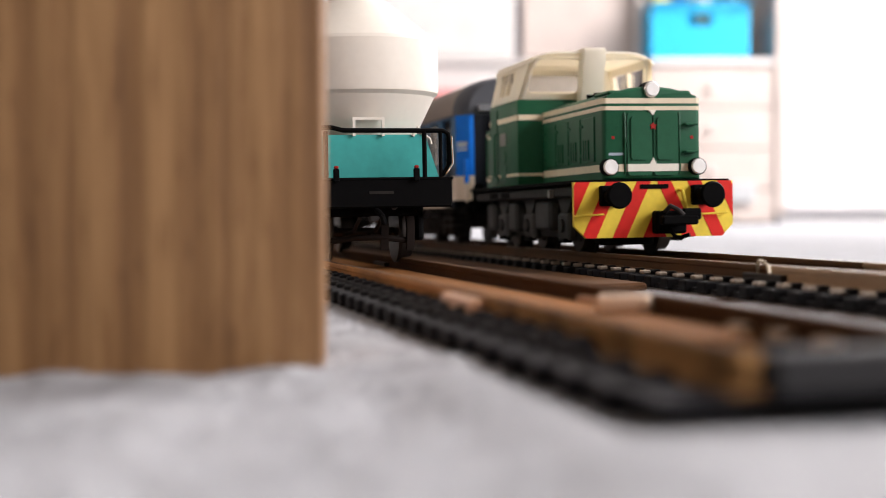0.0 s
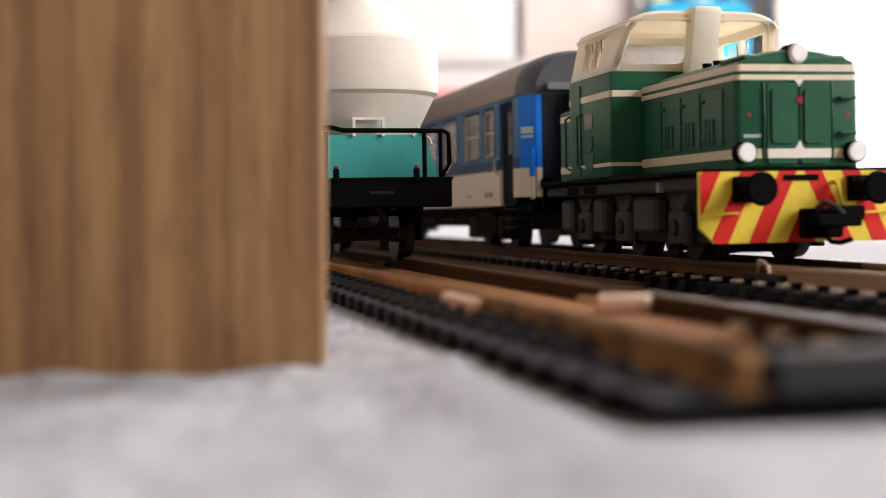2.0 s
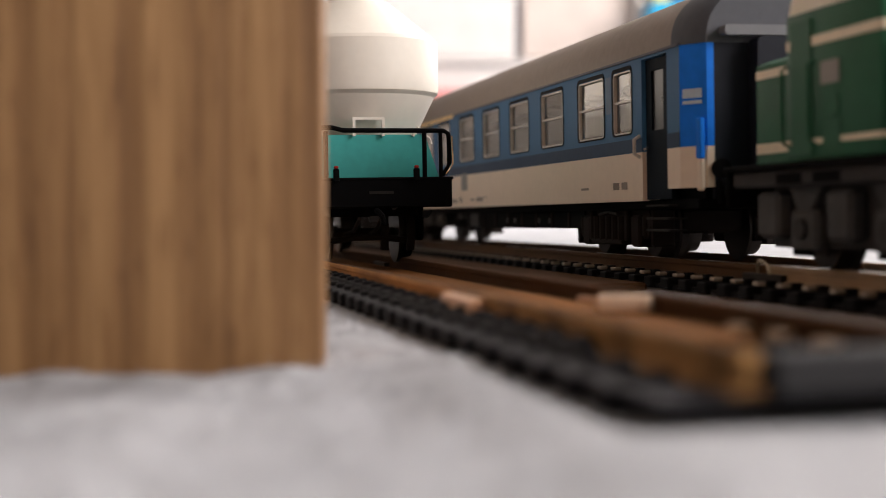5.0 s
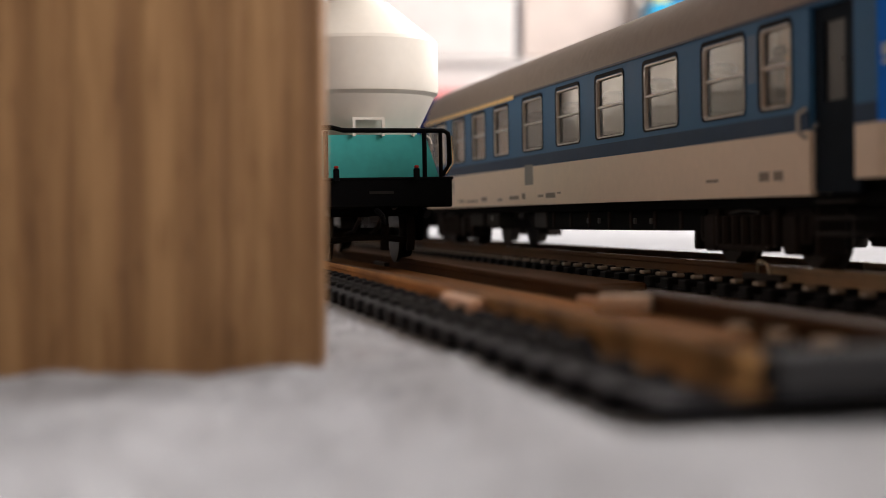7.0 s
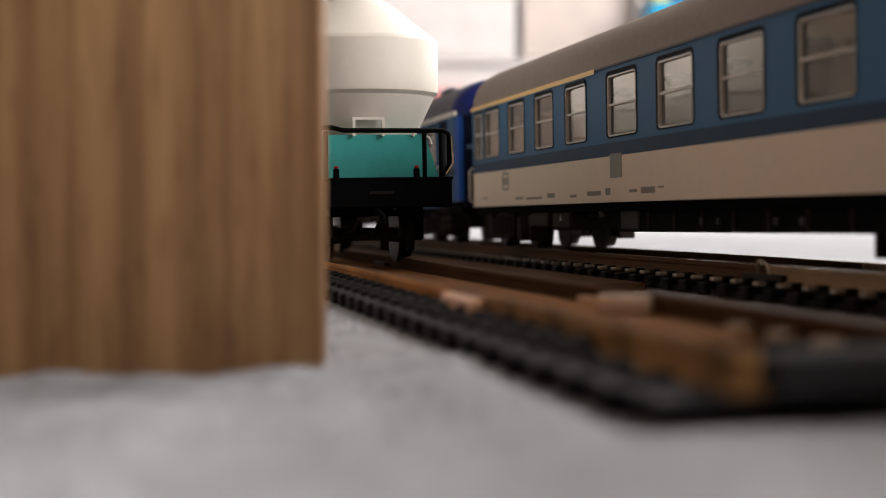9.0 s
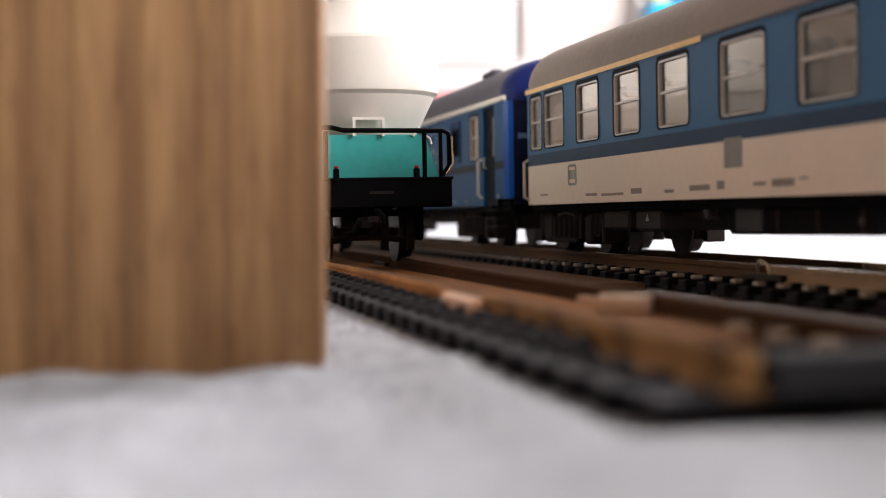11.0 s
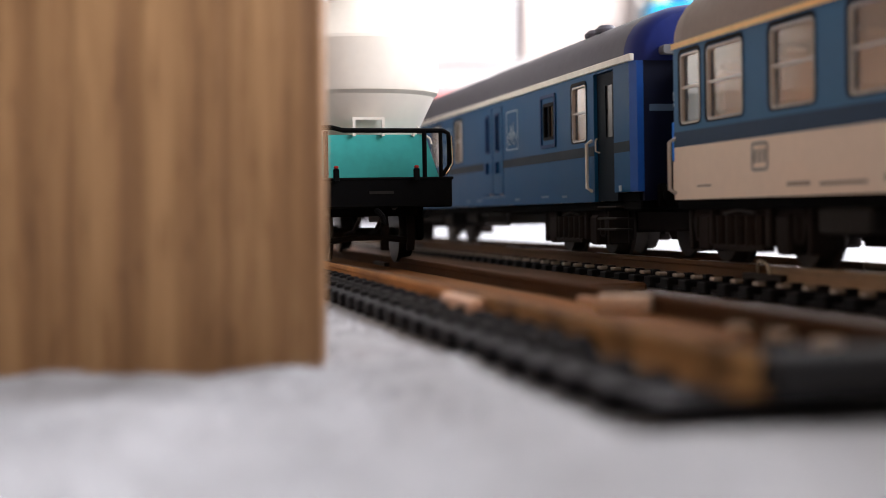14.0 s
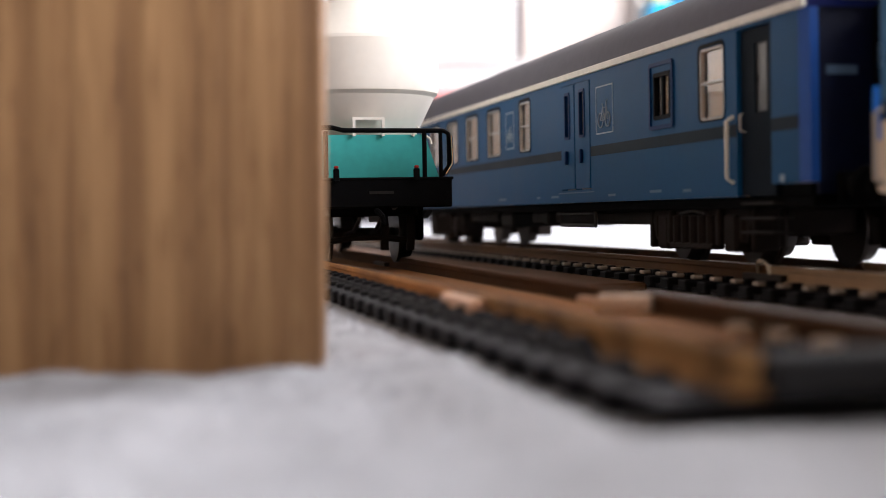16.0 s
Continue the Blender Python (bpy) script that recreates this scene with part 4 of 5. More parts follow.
def arch(hw, z_eave, z_top, n=16, inset=0.0):
    """A carriage roof's section from one eave to the other: tight shoulders, flat crown."""
    out = []
    for i in range(n + 1):
        a = math.pi * i / n
        c, s = math.cos(a), math.sin(a)
        out.append((hw * math.copysign(abs(c) ** 0.75, c) * 1.0, z_eave + (z_top - z_eave - inset) * abs(s) ** 0.85))
    return out


def roof_shell(x0, x1, hw, z_eave, z_top, dome=0):
    """A roof from x0 to x1; with dome 1 or -1 that end draws in and curves down."""
    stations = [(0.0, 1.0, 1.0), (1.0, 1.0, 1.0)]
    if dome:
        stations = [(0.0, 1.0, 1.0), (0.4, 0.992, 0.985), (0.7, 0.97, 0.94), (0.9, 0.94, 0.88), (1.0, 0.90, 0.83)]
    bm, rows = bmesh.new(), []
    for k, h, w in stations:
        x = x0 + (x1 - x0) * (k if dome >= 0 else 1 - k)
        rows.append([bm.verts.new((x, y * w, z_eave + (z - z_eave) * h)) for y, z in arch(hw, z_eave, z_top)])
    for a, b in zip(rows, rows[1:]):
        for i in range(len(a) - 1):
            bm.faces.new((a[i], a[i + 1], b[i + 1], b[i]))
        bm.faces.new((a[0], a[-1], b[-1], b[0]))
    for r in (rows[0], rows[-1]):
        bm.faces.new(r)
    return bm


def coach_window(parent, x0, x1, z0, z1, s, hw, split=True, frame_mat=None):
    # rubber ring set wider at the rear and top to draw the recess shade
    f = part("window", ring(bmesh.new(), x0 - 0.75, x1 + 0.2, z0 - 0.2, z1 + 0.6, 0.5, s * (hw + 0.10), s * (hw - 0.5), 1.0), RUBBER, parent, "rounded carriage window in dark rubber, widened to stand for recess shade")
    part("window_frame", ring(bmesh.new(), x0 + 0.02, x1 - 0.02, z0 + 0.02, z1 - 0.02, 0.22, s * (hw + 0.11), s * (hw - 0.55), 0.7), frame_mat or FRAME_TRIM, f, "thin pale metal frame")
    p = part("pane", B(x0 + 0.3, x1 - 0.3, *sorted((s * (hw - 0.3), s * (hw - 0.5))), z0 + 0.3, z1 - 0.3), GLASS, f, "tinted clear pane")
    p.visible_shadow = False
    if split:
        m = z0 + (z1 - z0) * 0.52
        part("sash_bar", B(x0 + 0.3, x1 - 0.3, *sorted((s * (hw + 0.0), s * (hw - 0.55))), m - 0.15, m + 0.15), frame_mat or FRAME_TRIM, f, "thin sash bar")


def underframe(C, x0, x1, boxes):
    part("underframe", B(x0 + 1, x1 - 1, -10.6, 10.6, 6.4, 7.7, bevel=0.2), BLACK, C, "black underframe")
    for a, b, z, hw in boxes:
        part("equipment_box", B(a, b, -hw, hw, z, 6.4, bevel=0.35), BOX_GREY, C)
    for x, d in ((x0, -1), (x1, 1)):
        for y in (-7.3, 7.3):
            buffer(C, x, y, d, 8.4)
        coupler(C, x, d)


def gangway(C, x, d, mat=BLACK):
    part("gangway", prism(bmesh.new(), rounded(-4.6, 4.6, 9, 26.5, 0.8), *sorted((x, x + d * 2.6))), mat, C, "dark rubber gangway bellows")
    part("gangway_roof", prism(bmesh.new(), rounded(-8.3, 8.3, 26.7, 27.9, 0.4), *sorted((x, x + d * 1.8))), LEDGE, C, "grey ledge over the gangway")


def end_steps(C, x, s):
    for z, w in ((6.8, 0.3), (5.2, 0.3), (3.7, 0.3)):
        part("step", B(x - 4, x + 4, *sorted((s * 9.4, s * 11.8)), z, z + w, bevel=0.1), BOX_GREY, C, "thin metal step")


def rail_handle(C, x, s, hw, z0, z1, mat):
    part("handrail", tube(bmesh.new(), [(x, s * hw, z0), (x, s * (hw + 0.8), z0 + 0.5), (x, s * (hw + 0.8), z1 - 0.5), (x, s * hw, z1)], 0.24), mat, C, "pale vertical handrail")


def passenger_coach():
    X0 = -176.5
    C = thing("passenger_coach", "blue and cream model passenger coach with grey roof", "railway coach")
    f = lambda v: v - X0
    hw = 12.0
    a, b = f(-276.5), f(-76.5)       # body ends
    sa, sb = f(-273.0), f(-79.8)     # where the sides start to taper in
    wins = [(f(-103.2), f(-96.2))] + [(f(-118.4 - 19.0 * k), f(-107.2 - 19.0 * k)) for k in range(5)]
    wins += [(f(-213.5 - 16.4 * k), f(-203.9 - 16.4 * k)) for k in range(4)] + [(f(-270.6), f(-264.8))]
    doors = [(f(-92.6), f(-83.9))]
    z0, z1 = 16.5, 24.8
    for s in (-1, 1):
        holes = [(u, v, z0, z1) for u, v in wins] + [(u, v, 6, 25.6) for u, v in doors] + [(doors[0][1], sb + 1, 6, 9.0)]
        y0, y1 = s * hw, s * (hw - 0.9)
        part("side_panel", holed(bmesh.new(), sa, sb, 13.9, 26.0, holes, y0, y1), COACH_BLUE, C, "blue upper side")
        part("skirt_panel", holed(bmesh.new(), sa, sb, 7.6, 13.88, [h for h in holes if h[2] < 10], y0, y1), COACH_CREAM, C, "cream lower side")
        part("belt_line", holed(bmesh.new(), sa, sb, 13.92, 15.7, [h for h in holes if h[2] < 10], s * (hw + 0.05), s * (hw + 0.001)), BAND_BLUE, C, "dark blue belt line")
        part("gutter", B(sa, sb, *sorted((s * (hw - 0.2), s * (hw + 0.25))), 25.95, 26.25), ROOF_DARK, C)
        part("first_class_line", B(sa, f(-199.5), *sorted((s * (hw + 0.27), s * (hw + 0.29))), 25.6, 26.3), YELLOW_LINE, C, "yellow line over the first-class windows")
        for u, v in wins:
            coach_window(C, u, v, z0, z1, s, hw)
        for u, v in doors:
            d = part("door", holed(bmesh.new(), u + 0.05, v - 0.05, 7.75, 25.5, [(u + 2.0, v - 2.6, 16.5, 24.0)], s * (hw - 0.55), s * (hw - 1.1)), DOOR_DARK, C, "dark blue recessed entrance door")
            p = part("pane", B(u + 1.9, v - 2.5, *sorted((s * (hw - 0.8), s * (hw - 0.95))), 16.4, 24.1), DARK_GLASS, d, "narrow dark door pane")
            p.visible_shadow = False
            part("door_handle", tube(bmesh.new(), [(u + 1.0, s * (hw - 0.4), 14.4), (u + 1.0, s * (hw + 0.1), 14.2), (u + 2.0, s * (hw + 0.1), 14.2)], 0.15), CHROME, d)
            rail_handle(C, u - 0.8, s, hw, 13.2, 16.0, FRAME_TRIM)
            end_steps(C, (u + v) / 2, s)
        rail_handle(C, f(-272.6), s, hw, 8.4, 15.0, FRAME_TRIM)
        # tapered ends
        for xs, xe, mt in ((sb, b, END_BLUE), (sa, a, COACH_BLUE)):
            for za, zb, m2 in ((9.0 if xs == sb else 7.6, 13.88, COACH_CREAM), (13.9, 26.0, mt)):
                bm = bmesh.new()
                q = [bm.verts.new(v) for v in ((xs, s * hw, za), (xe, s * 9.9, za), (xe, s * 9.9, zb), (xs, s * hw, zb))]
                q2 = [bm.verts.new(v) for v in ((xs, s * (hw - 0.9), za), (xe, s * 9.0, za), (xe, s * 9.0, zb), (xs, s * (hw - 0.9), zb))]
                bm.faces.new(q), bm.faces.new(q2)
                for i in range(4):
                    bm.faces.new((q[i], q[(i + 1) % 4], q2[(i + 1) % 4], q2[i]))
                part("corner_panel", bm, m2, C, "bright blue end corner" if m2 is END_BLUE else "")
        part("print_panel", B(f(-106.6), f(-104.4), *sorted((s * hw, s * (hw + 0.03))), 19.6, 24.6), PRINT_FAINT, C, "faint pale unreadable panel")
        # lettering bars, vent, crest
        part("vent", B(f(-193.9), f(-189.2), *sorted((s * hw, s * (hw + 0.06))), 10.9, 14.2), PRINT, C, "dark ventilation grille")
        cr = part("crest", ring(bmesh.new(), f(-251.2), f(-247.2), 10.3, 13.4, 0.35, s * (hw + 0.07), s * (hw + 0.001), 0.6), PRINT, C, "grey crest with plain bars")
        for k in range(3):
            part("crest_bar", B(f(-250.6) + k * 1.05, f(-250.0) + k * 1.05, *sorted((s * hw, s * (hw + 0.05))), 11.2, 12.6), PRINT, cr)
        for u, w, z, h in ((-243, 5, 8.6, 0.5), (-236, 9, 8.5, 0.45), (-224, 4, 8.6, 0.9), (-212, 3, 8.5, 0.5), (-204, 6, 8.6, 0.8), (-196, 2, 8.6, 1.2), (-186.5, 3, 8.8, 0.5), (-182, 5, 8.6, 1.0), (-176, 2, 9.2, 0.3), (-118, 3.4, 9.4, 0.4), (-104, 2.4, 9.2, 1.2), (-100.6, 2.2, 9.2, 1.2), (-266, 4, 9, 0.3)):
            part("lettering", B(f(u), f(u) + w, *sorted((s * hw, s * (hw + 0.03))), z, z + h * 0.8), LETTER, C, "unreadable grey lettering bar")
    part("roof", roof_shell(a + 6, b - 6, hw, 26.0, 33.8), ROOF_GREY, C, "smooth grey arched roof")
    part("roof_end", roof_shell(b - 5.98, b, hw, 26.0, 33.8, 1), ROOF_SLATE, C, "dark slate domed roof end")
    part("roof_end", roof_shell(a, a + 5.98, hw, 26.0, 33.8, -1), ROOF_GREY, C, "smooth grey roof end")
    for x, d in ((a, -1), (b, 1)):
        # front wall gets the navy with shade in its colour, rear wall plain blue
        part("end_wall", B(*sorted((x, x - d * 0.8)), -9.0, 9.0, 7.6, 26.0), END_NAVY_SHADED if d > 0 else COACH_BLUE, C)
        gangway(C, x, d, END_NAVY_SHADED)
        for y in (-8.3, 8.3):
            part("tail_lamp", cyl(bmesh.new(), (x, y, 11.2), 1.15, d * 0.5, "X", 14), BLACK, C)
        for za, zb in ((19.6, 20.7), (18.9, 19.3)):
            bm = bmesh.new()
            for o in (0.02, 0.07):
                bm.faces.new([bm.verts.new((x - d * (3.3 * (1 - k) - o), -(12.0 - 2.1 * k + o), z)) for k, z in ((0.12, za), (0.82, za), (0.82, zb), (0.12, zb))])
            part("print_patch", bm, PRINT_WHITE, C, "pale unreadable print")
        for y in (-10.6,):
            part("cable_socket", B(*sorted((x - d * 1.2, x + d * 0.1)), y - 0.3, y + 0.4, 12.4, 17.2, bevel=0.15), END_BLUE, C)
        part("cable_plug", B(*sorted((x - d * 1.2, x + d * 0.1)), -10.8, -10.3, 8.6, 12.35, bevel=0.12), COACH_CREAM, C)
    part("vestibule_wall", B(f(-105), f(-94.6), -9.2, -8.9, 8.3, 26.0), VAN_INTERIOR, C, "tan vestibule wall")
    # interior: compartment walls and seats
    part("step_well", B(f(-92.4), b - 0.9, -9.8, 9.8, 7.65, 8.98), BLACK, C, "black step well under the end door")
    part("floor_plate", B(a + 1, f(-93.5), -11, 11, 7.7, 8.3), INTERIOR, C)
    edges = [(wins[i][0] + wins[i + 1][1]) / 2 for i in range(len(wins) - 1)]
    for x in edges:
        wall, cloth = (VAN_INTERIOR, VAN_INTERIOR) if x < f(-203) else (INTERIOR, SEAT)
        part("partition", B(x - 0.4, x + 0.4, -10.9, 4.5, 8.3, 26.0), wall, C, "tan compartment wall" if x < f(-203) else "beige compartment wall")
        for d in (-1, 1):
            part("seat", B(*sorted((x + d * 0.5, x + d * 4.5)), -10.8, 4.2, 8.3, 17.2, bevel=0.5), cloth, C, "moulded bench seat")
            back = part("seat_back", B(*sorted((x + d * 0.5, x + d * 2.2)), -10.8, 4.2, 17.2, 22.2, bevel=0.5), cloth, C, "moulded seat back")
            for y in (-8.6, -4.0, 0.6):
                part("headrest", B(*sorted((x + d * 0.5, x + d * 2.6)), y - 1.7, y + 1.7, 21.9, 23.4, bevel=0.6), cloth, back)
    underframe(C, a, b, [(f(-239.6), f(-229.2), 3.8, 10.5), (f(-226.6), f(-217.2), 3.7, 10.5), (f(-217), f(-205), 5.2, 8.0), (f(-125), f(-100), 5.6, 8.0)])
    part("battery_box", prism(bmesh.new(), [(f(-200.4), 6.4), (f(-200.4), 5.2), (f(-197.4), 3.5), (f(-124), 3.85), (f(-124), 6.4)], -9.6, 9.6, "Y"), BLACK, C, "long black underfloor box")
    for s in (-1, 1):
        part("warning_mark", prism(bmesh.new(), [(f(-222.6), 5.0), (f(-221.4), 5.0), (f(-222.0), 6.0)], *sorted((s * 10.5, s * 10.56)), "Y"), PRINT, C, "small pale triangle mark")
    for k in range(7):
        part("box_rib", B(f(-186 + 9 * k), f(-185 + 9 * k), -9.8, 9.8, 3.95, 6.3, bevel=0.1), BOGIE, C)
    for s in (-1, 1):
        part("tank_end", B(f(-196), f(-189), *sorted((s * 9.5, s * 9.9)), 3.8, 7.2, bevel=0.2), GREY_FRAME, C, "worn grey tank cover")
        for u in (-168, -163, -148, -142):
            part("box_latch", B(f(u), f(u) + 0.7, *sorted((s * 9.6, s * 9.95)), 4.6, 5.4, bevel=0.1), GEAR_GREY, C, "small bright latch")
        part("fitting", tube(bmesh.new(), [(f(-203.2), s * 9.6, 7.0), (f(-203.4), s * 10.2, 6.2), (f(-202.6), s * 10.2, 5.4)], 0.4), GEAR_GREY, C, "worn pale hose fitting")
    for x in (f(-112), f(-259)):
        bogie(C, x)
    return C, X0


def luggage_van():
    X0 = -388.0
    C = thing("luggage_coach", "dark blue model luggage coach with white gutter line", "railway coach")
    f = lambda v: v - X0
    hw = 12.0
    a, b = f(-489.5), f(-286.5)
    sa, sb = f(-488.2), f(-287.8)
    z0, z1 = 16.5, 24.6
    wins = [(f(-312.2), f(-305.6)), (f(-389.3), f(-383.2)), (f(-411), f(-402.4)), (f(-427.6), f(-419)), (f(-444.2), f(-435.8)), (f(-461), f(-452.4))]
    small = (f(-327.3), f(-321.7), 17.6, 23.4)
    dd = [(f(-366.2), f(-359.5)), (f(-359.3), f(-352.4))]
    door = (f(-302.4), f(-294.0))
    for s in (-1, 1):
        y0, y1 = s * hw, s * (hw - 0.9)
        holes = [(u, v, z0, z1) for u, v in wins] + [small] + [(u, v, 9.6, 25.2) for u, v in dd] + [(door[1], sb + 1, 6, 8.9), (*door, 6, 25.6)]
        part("side_panel", holed(bmesh.new(), sa, sb, 7.7, 26.0, holes, y0, y1), VAN_BLUE, C, "dark blue side")
        part("belt_line", holed(bmesh.new(), sa, sb, 14.2, 15.6, [holes[-1], holes[-3], holes[-4]], s * (hw + 0.04), s * (hw + 0.001)), VAN_BELT, C, "dark belt line")
        part("gutter", B(sa - 2, sb + 1.2, *sorted((s * (hw - 0.3), s * (hw + 0.35))), 25.95, 26.9, bevel=0.1), WHITE_LINE, C, "white gutter line")
        for u, v in wins:
            coach_window(C, u, v, z0, z1, s, hw)
        w = part("service_window", ring(bmesh.new(), small[0] - 1.2, small[1] + 1.2, 16.4, 24.7, 0.5, s * (hw + 0.25), s * hw, 0.5), VAN_TRIM, C, "framed service window")
        part("window_frame", ring(bmesh.new(), *small, 0.5, s * (hw + 0.1), s * (hw - 0.6), 0.4), RUBBER, w)
        part("sash_bar", B((small[0] + small[1]) / 2 - 0.3, (small[0] + small[1]) / 2 + 0.3, *sorted((s * hw, s * (hw - 0.5))), 17.9, 23.1), RUBBER, w)
        p = part("pane", B(small[0] + 0.4, small[1] - 0.4, *sorted((s * (hw - 0.3), s * (hw - 0.45))), 18, 23), GLASS, w)
        p.visible_shadow = False
        for u, v in dd:
            d = part("luggage_door", holed(bmesh.new(), u + 0.15, v - 0.15, 9.7, 25.1, [(u + 2.2, v - 2.2, 17.2, 24.0)], s * (hw + 0.1), s * (hw - 0.5)), VAN_BLUE, C, "dark blue luggage door leaf")
            part("window_frame", ring(bmesh.new(), u + 2.1, v - 2.1, 17.1, 24.1, 0.4, s * (hw + 0.25), s * (hw - 0.3), 0.5), VAN_TRIM, d)
            p = part("pane", B(u + 2.3, v - 2.3, *sorted((s * (hw - 0.2), s * (hw - 0.35))), 17.3, 23.9), GLASS, d)
            p.visible_shadow = False
            part("door_handle", B((u + v) / 2 - 0.3, (u + v) / 2 + 0.3, *sorted((s * (hw + 0.1), s * (hw + 0.6))), 13.4, 15.4, bevel=0.12), VAN_TRIM, d)
        u, v = door
        d = part("door", holed(bmesh.new(), u + 0.05, v - 0.05, 7.75, 25.5, [(u + 3.6, v - 2.0, 16.6, 23.8)], s * (hw - 0.5), s * (hw - 1.0)), DOOR_DARK, C, "dark recessed entrance door")
        p = part("pane", B(u + 3.5, v - 1.9, *sorted((s * (hw - 0.7), s * (hw - 0.85))), 16.5, 23.9), DARK_GLASS, d)
        p.visible_shadow = False
        part("door_handle", tube(bmesh.new(), [(u + 1.2, s * (hw - 0.4), 14.6), (u + 1.2, s * (hw + 0.2), 14.8), (u + 1.2, s * (hw + 0.2), 16.4), (u + 1.8, s * (hw + 0.2), 16.5)], 0.11), WHITE_LINE, d, "white door handle")
        rail_handle(C, u - 1.0, s, hw, 9.2, 16.4, WHITE_LINE)
        part("socket", B(v + 2.2, v + 2.9, *sorted((s * (hw - 0.1), s * (hw + 0.2))), 9.0, 9.8, bevel=0.08), PRINT_PALE, C, "small pale socket")
        end_steps(C, (u + v) / 2, s)
        part("step_frame", tube(bmesh.new(), [(f(-372.5), s * 10.2, 7.6), (f(-372.5), s * 10.2, 4.3), (f(-356), s * 10.2, 4.3), (f(-356), s * 10.2, 7.6)], 0.3), GREY_FRAME, C, "thin bent step hanger")
        part("step", B(f(-372.5), f(-356), *sorted((s * 9.4, s * 11.2)), 5.9, 6.15, bevel=0.1), GREY_FRAME, C, "thin metal step")
        # bicycle sign and door sign, line drawings
        for x0, x1, za, zb in ((f(-349.8), f(-342.6), 17.1, 23.8), (f(-398.6), f(-393.4), 17.3, 23.6)):
            g = part("sign", ring(bmesh.new(), x0, x1, za, zb, 0.2, s * (hw + 0.05), s * (hw + 0.001), 0.25), PRINT_PALE, C, "pale outlined bicycle sign")
            xm, zm, k = (x0 + x1) / 2, za + 1.9, (x1 - x0) / 7.2
            bm = bmesh.new()
            for dx in (-1.5 * k, 1.5 * k):
                pts = [(xm + dx + 1.0 * k * math.cos(q * math.pi / 8), s * (hw + 0.06), zm + 1.0 * k * math.sin(q * math.pi / 8)) for q in range(17)]
                tube(bm, pts, 0.09, 5)
            for q in ([(-1.5, 0), (-0.5, 1.7), (0.9, 1.7), (0.2, 0), (-1.5, 0)], [(0.2, 0), (-0.7, 2.3)], [(1.5, 0), (0.8, 2.5), (1.4, 2.7)]):
                tube(bm, [(xm + u2 * k, s * (hw + 0.06), zm + v2 * k) for u2, v2 in q], 0.09, 5)
            part("bicycle_outline", bm, PRINT_PALE, g)
        for u2, w2, z2 in ((-318, 2.5, 8.5), (-329, 4, 8.6), (-345, 3, 8.4), (-372, 4, 8.5), (-380, 2, 8.5), (-404, 5, 8.5)):
            part("lettering", B(f(u2), f(u2) + w2, *sorted((s * hw, s * (hw + 0.03))), z2, z2 + 0.35), VAN_LETTER, C, "unreadable pale lettering bar")
        part("door_line", B(f(-368), f(-351), *sorted((s * hw, s * (hw + 0.04))), 9.1, 9.25), VAN_LETTER, C)
        for xs, xe in ((sb, b), (sa, a)):
            bm = bmesh.new()
            q = [bm.verts.new(v) for v in ((xs, s * hw, 8.9), (xe, s * 11.4, 8.9), (xe, s * 11.4, 26.0), (xs, s * hw, 26.0))]
            q2 = [bm.verts.new(v) for v in ((xs, s * (hw - 0.9), 8.9), (xe, s * 10.5, 8.9), (xe, s * 10.5, 26.0), (xs, s * (hw - 0.9), 26.0))]
            bm.faces.new(q), bm.faces.new(q2)
            for i in range(4):
                bm.faces.new((q[i], q[(i + 1) % 4], q2[(i + 1) % 4], q2[i]))
            part("corner_panel", bm, VAN_CORNER, C, "bright blue end corner")
    part("roof", roof_shell(a + 3.5, b - 3.5, hw, 26.0, 33.8), ROOF_DARK, C, "dark grey arched roof")
    for x0, x1, e in ((a, a + 3.48, -1), (b - 3.48, b, 1)):
        part("roof_end", roof_shell(x0, x1, hw - 0.02, 26.0, 33.8, e), VAN_END, C, "blue painted roof end, darkened for shade")
    for x, y in ((f(-311.5), -2.8), (f(-317.0), -2.6)):
        v = part("roof_vent", lathe(bmesh.new(), [(1.1, 0), (1.1, 0.9), (1.7, 1.0), (1.7, 1.5), (1.0, 2.1)], 16, (x, y - 4, 31.7)), ROOF_DARK, C, "round roof ventilator")
    for x, d in ((a, -1), (b, 1)):
        part("end_wall", B(*sorted((x, x - d * 0.8)), -10.5, 10.5, 7.7, 26.0), VAN_END_SHADED, C, "deep blue end wall with shade put into its colour")
        gangway(C, x, d)
        part("print_patch", B(*sorted((x, x + d * 0.04)), -9.7, -6.4, 19.4, 20.3), VAN_LETTER, C, "pale unreadable print")
    part("step_well", B(f(-302.2), b - 0.9, -10.9, 10.9, 7.7, 8.88), BLACK, C, "black step well under the end door")
    part("floor_plate", B(a + 1, f(-303), -11, 11, 7.7, 8.3), VAN_INTERIOR, C)
    for s in (-1, 1):
        part("corridor_wall", B(a + 2, f(-315), *sorted((s * 10.5, s * 10.8)), 8.3, 26.0), VAN_INTERIOR, C, "tan inner wall close behind the windows")
        part("corridor_wall", B(f(-314), f(-304), *sorted((s * 10.5, s * 10.8)), 8.3, 26.0), VAN_INTERIOR, C, "tan inner wall close behind the windows")
    for x in (f(-303.5), f(-314), f(-330), f(-350.8), f(-367.5), f(-382), f(-400.5), f(-415), f(-431.5), f(-448)):
        part("partition", B(x - 0.4, x + 0.4, -10.4, 10.4, 8.3, 26.0), VAN_INTERIOR, C, "beige inner wall")
    underframe(C, a, b, [(f(-395), f(-336), 4.5, 8.6), (f(-412), f(-404), 3.8, 9.6), (f(-440), f(-418), 4.6, 8.6), (f(-384), f(-381), 4.3, 10)])
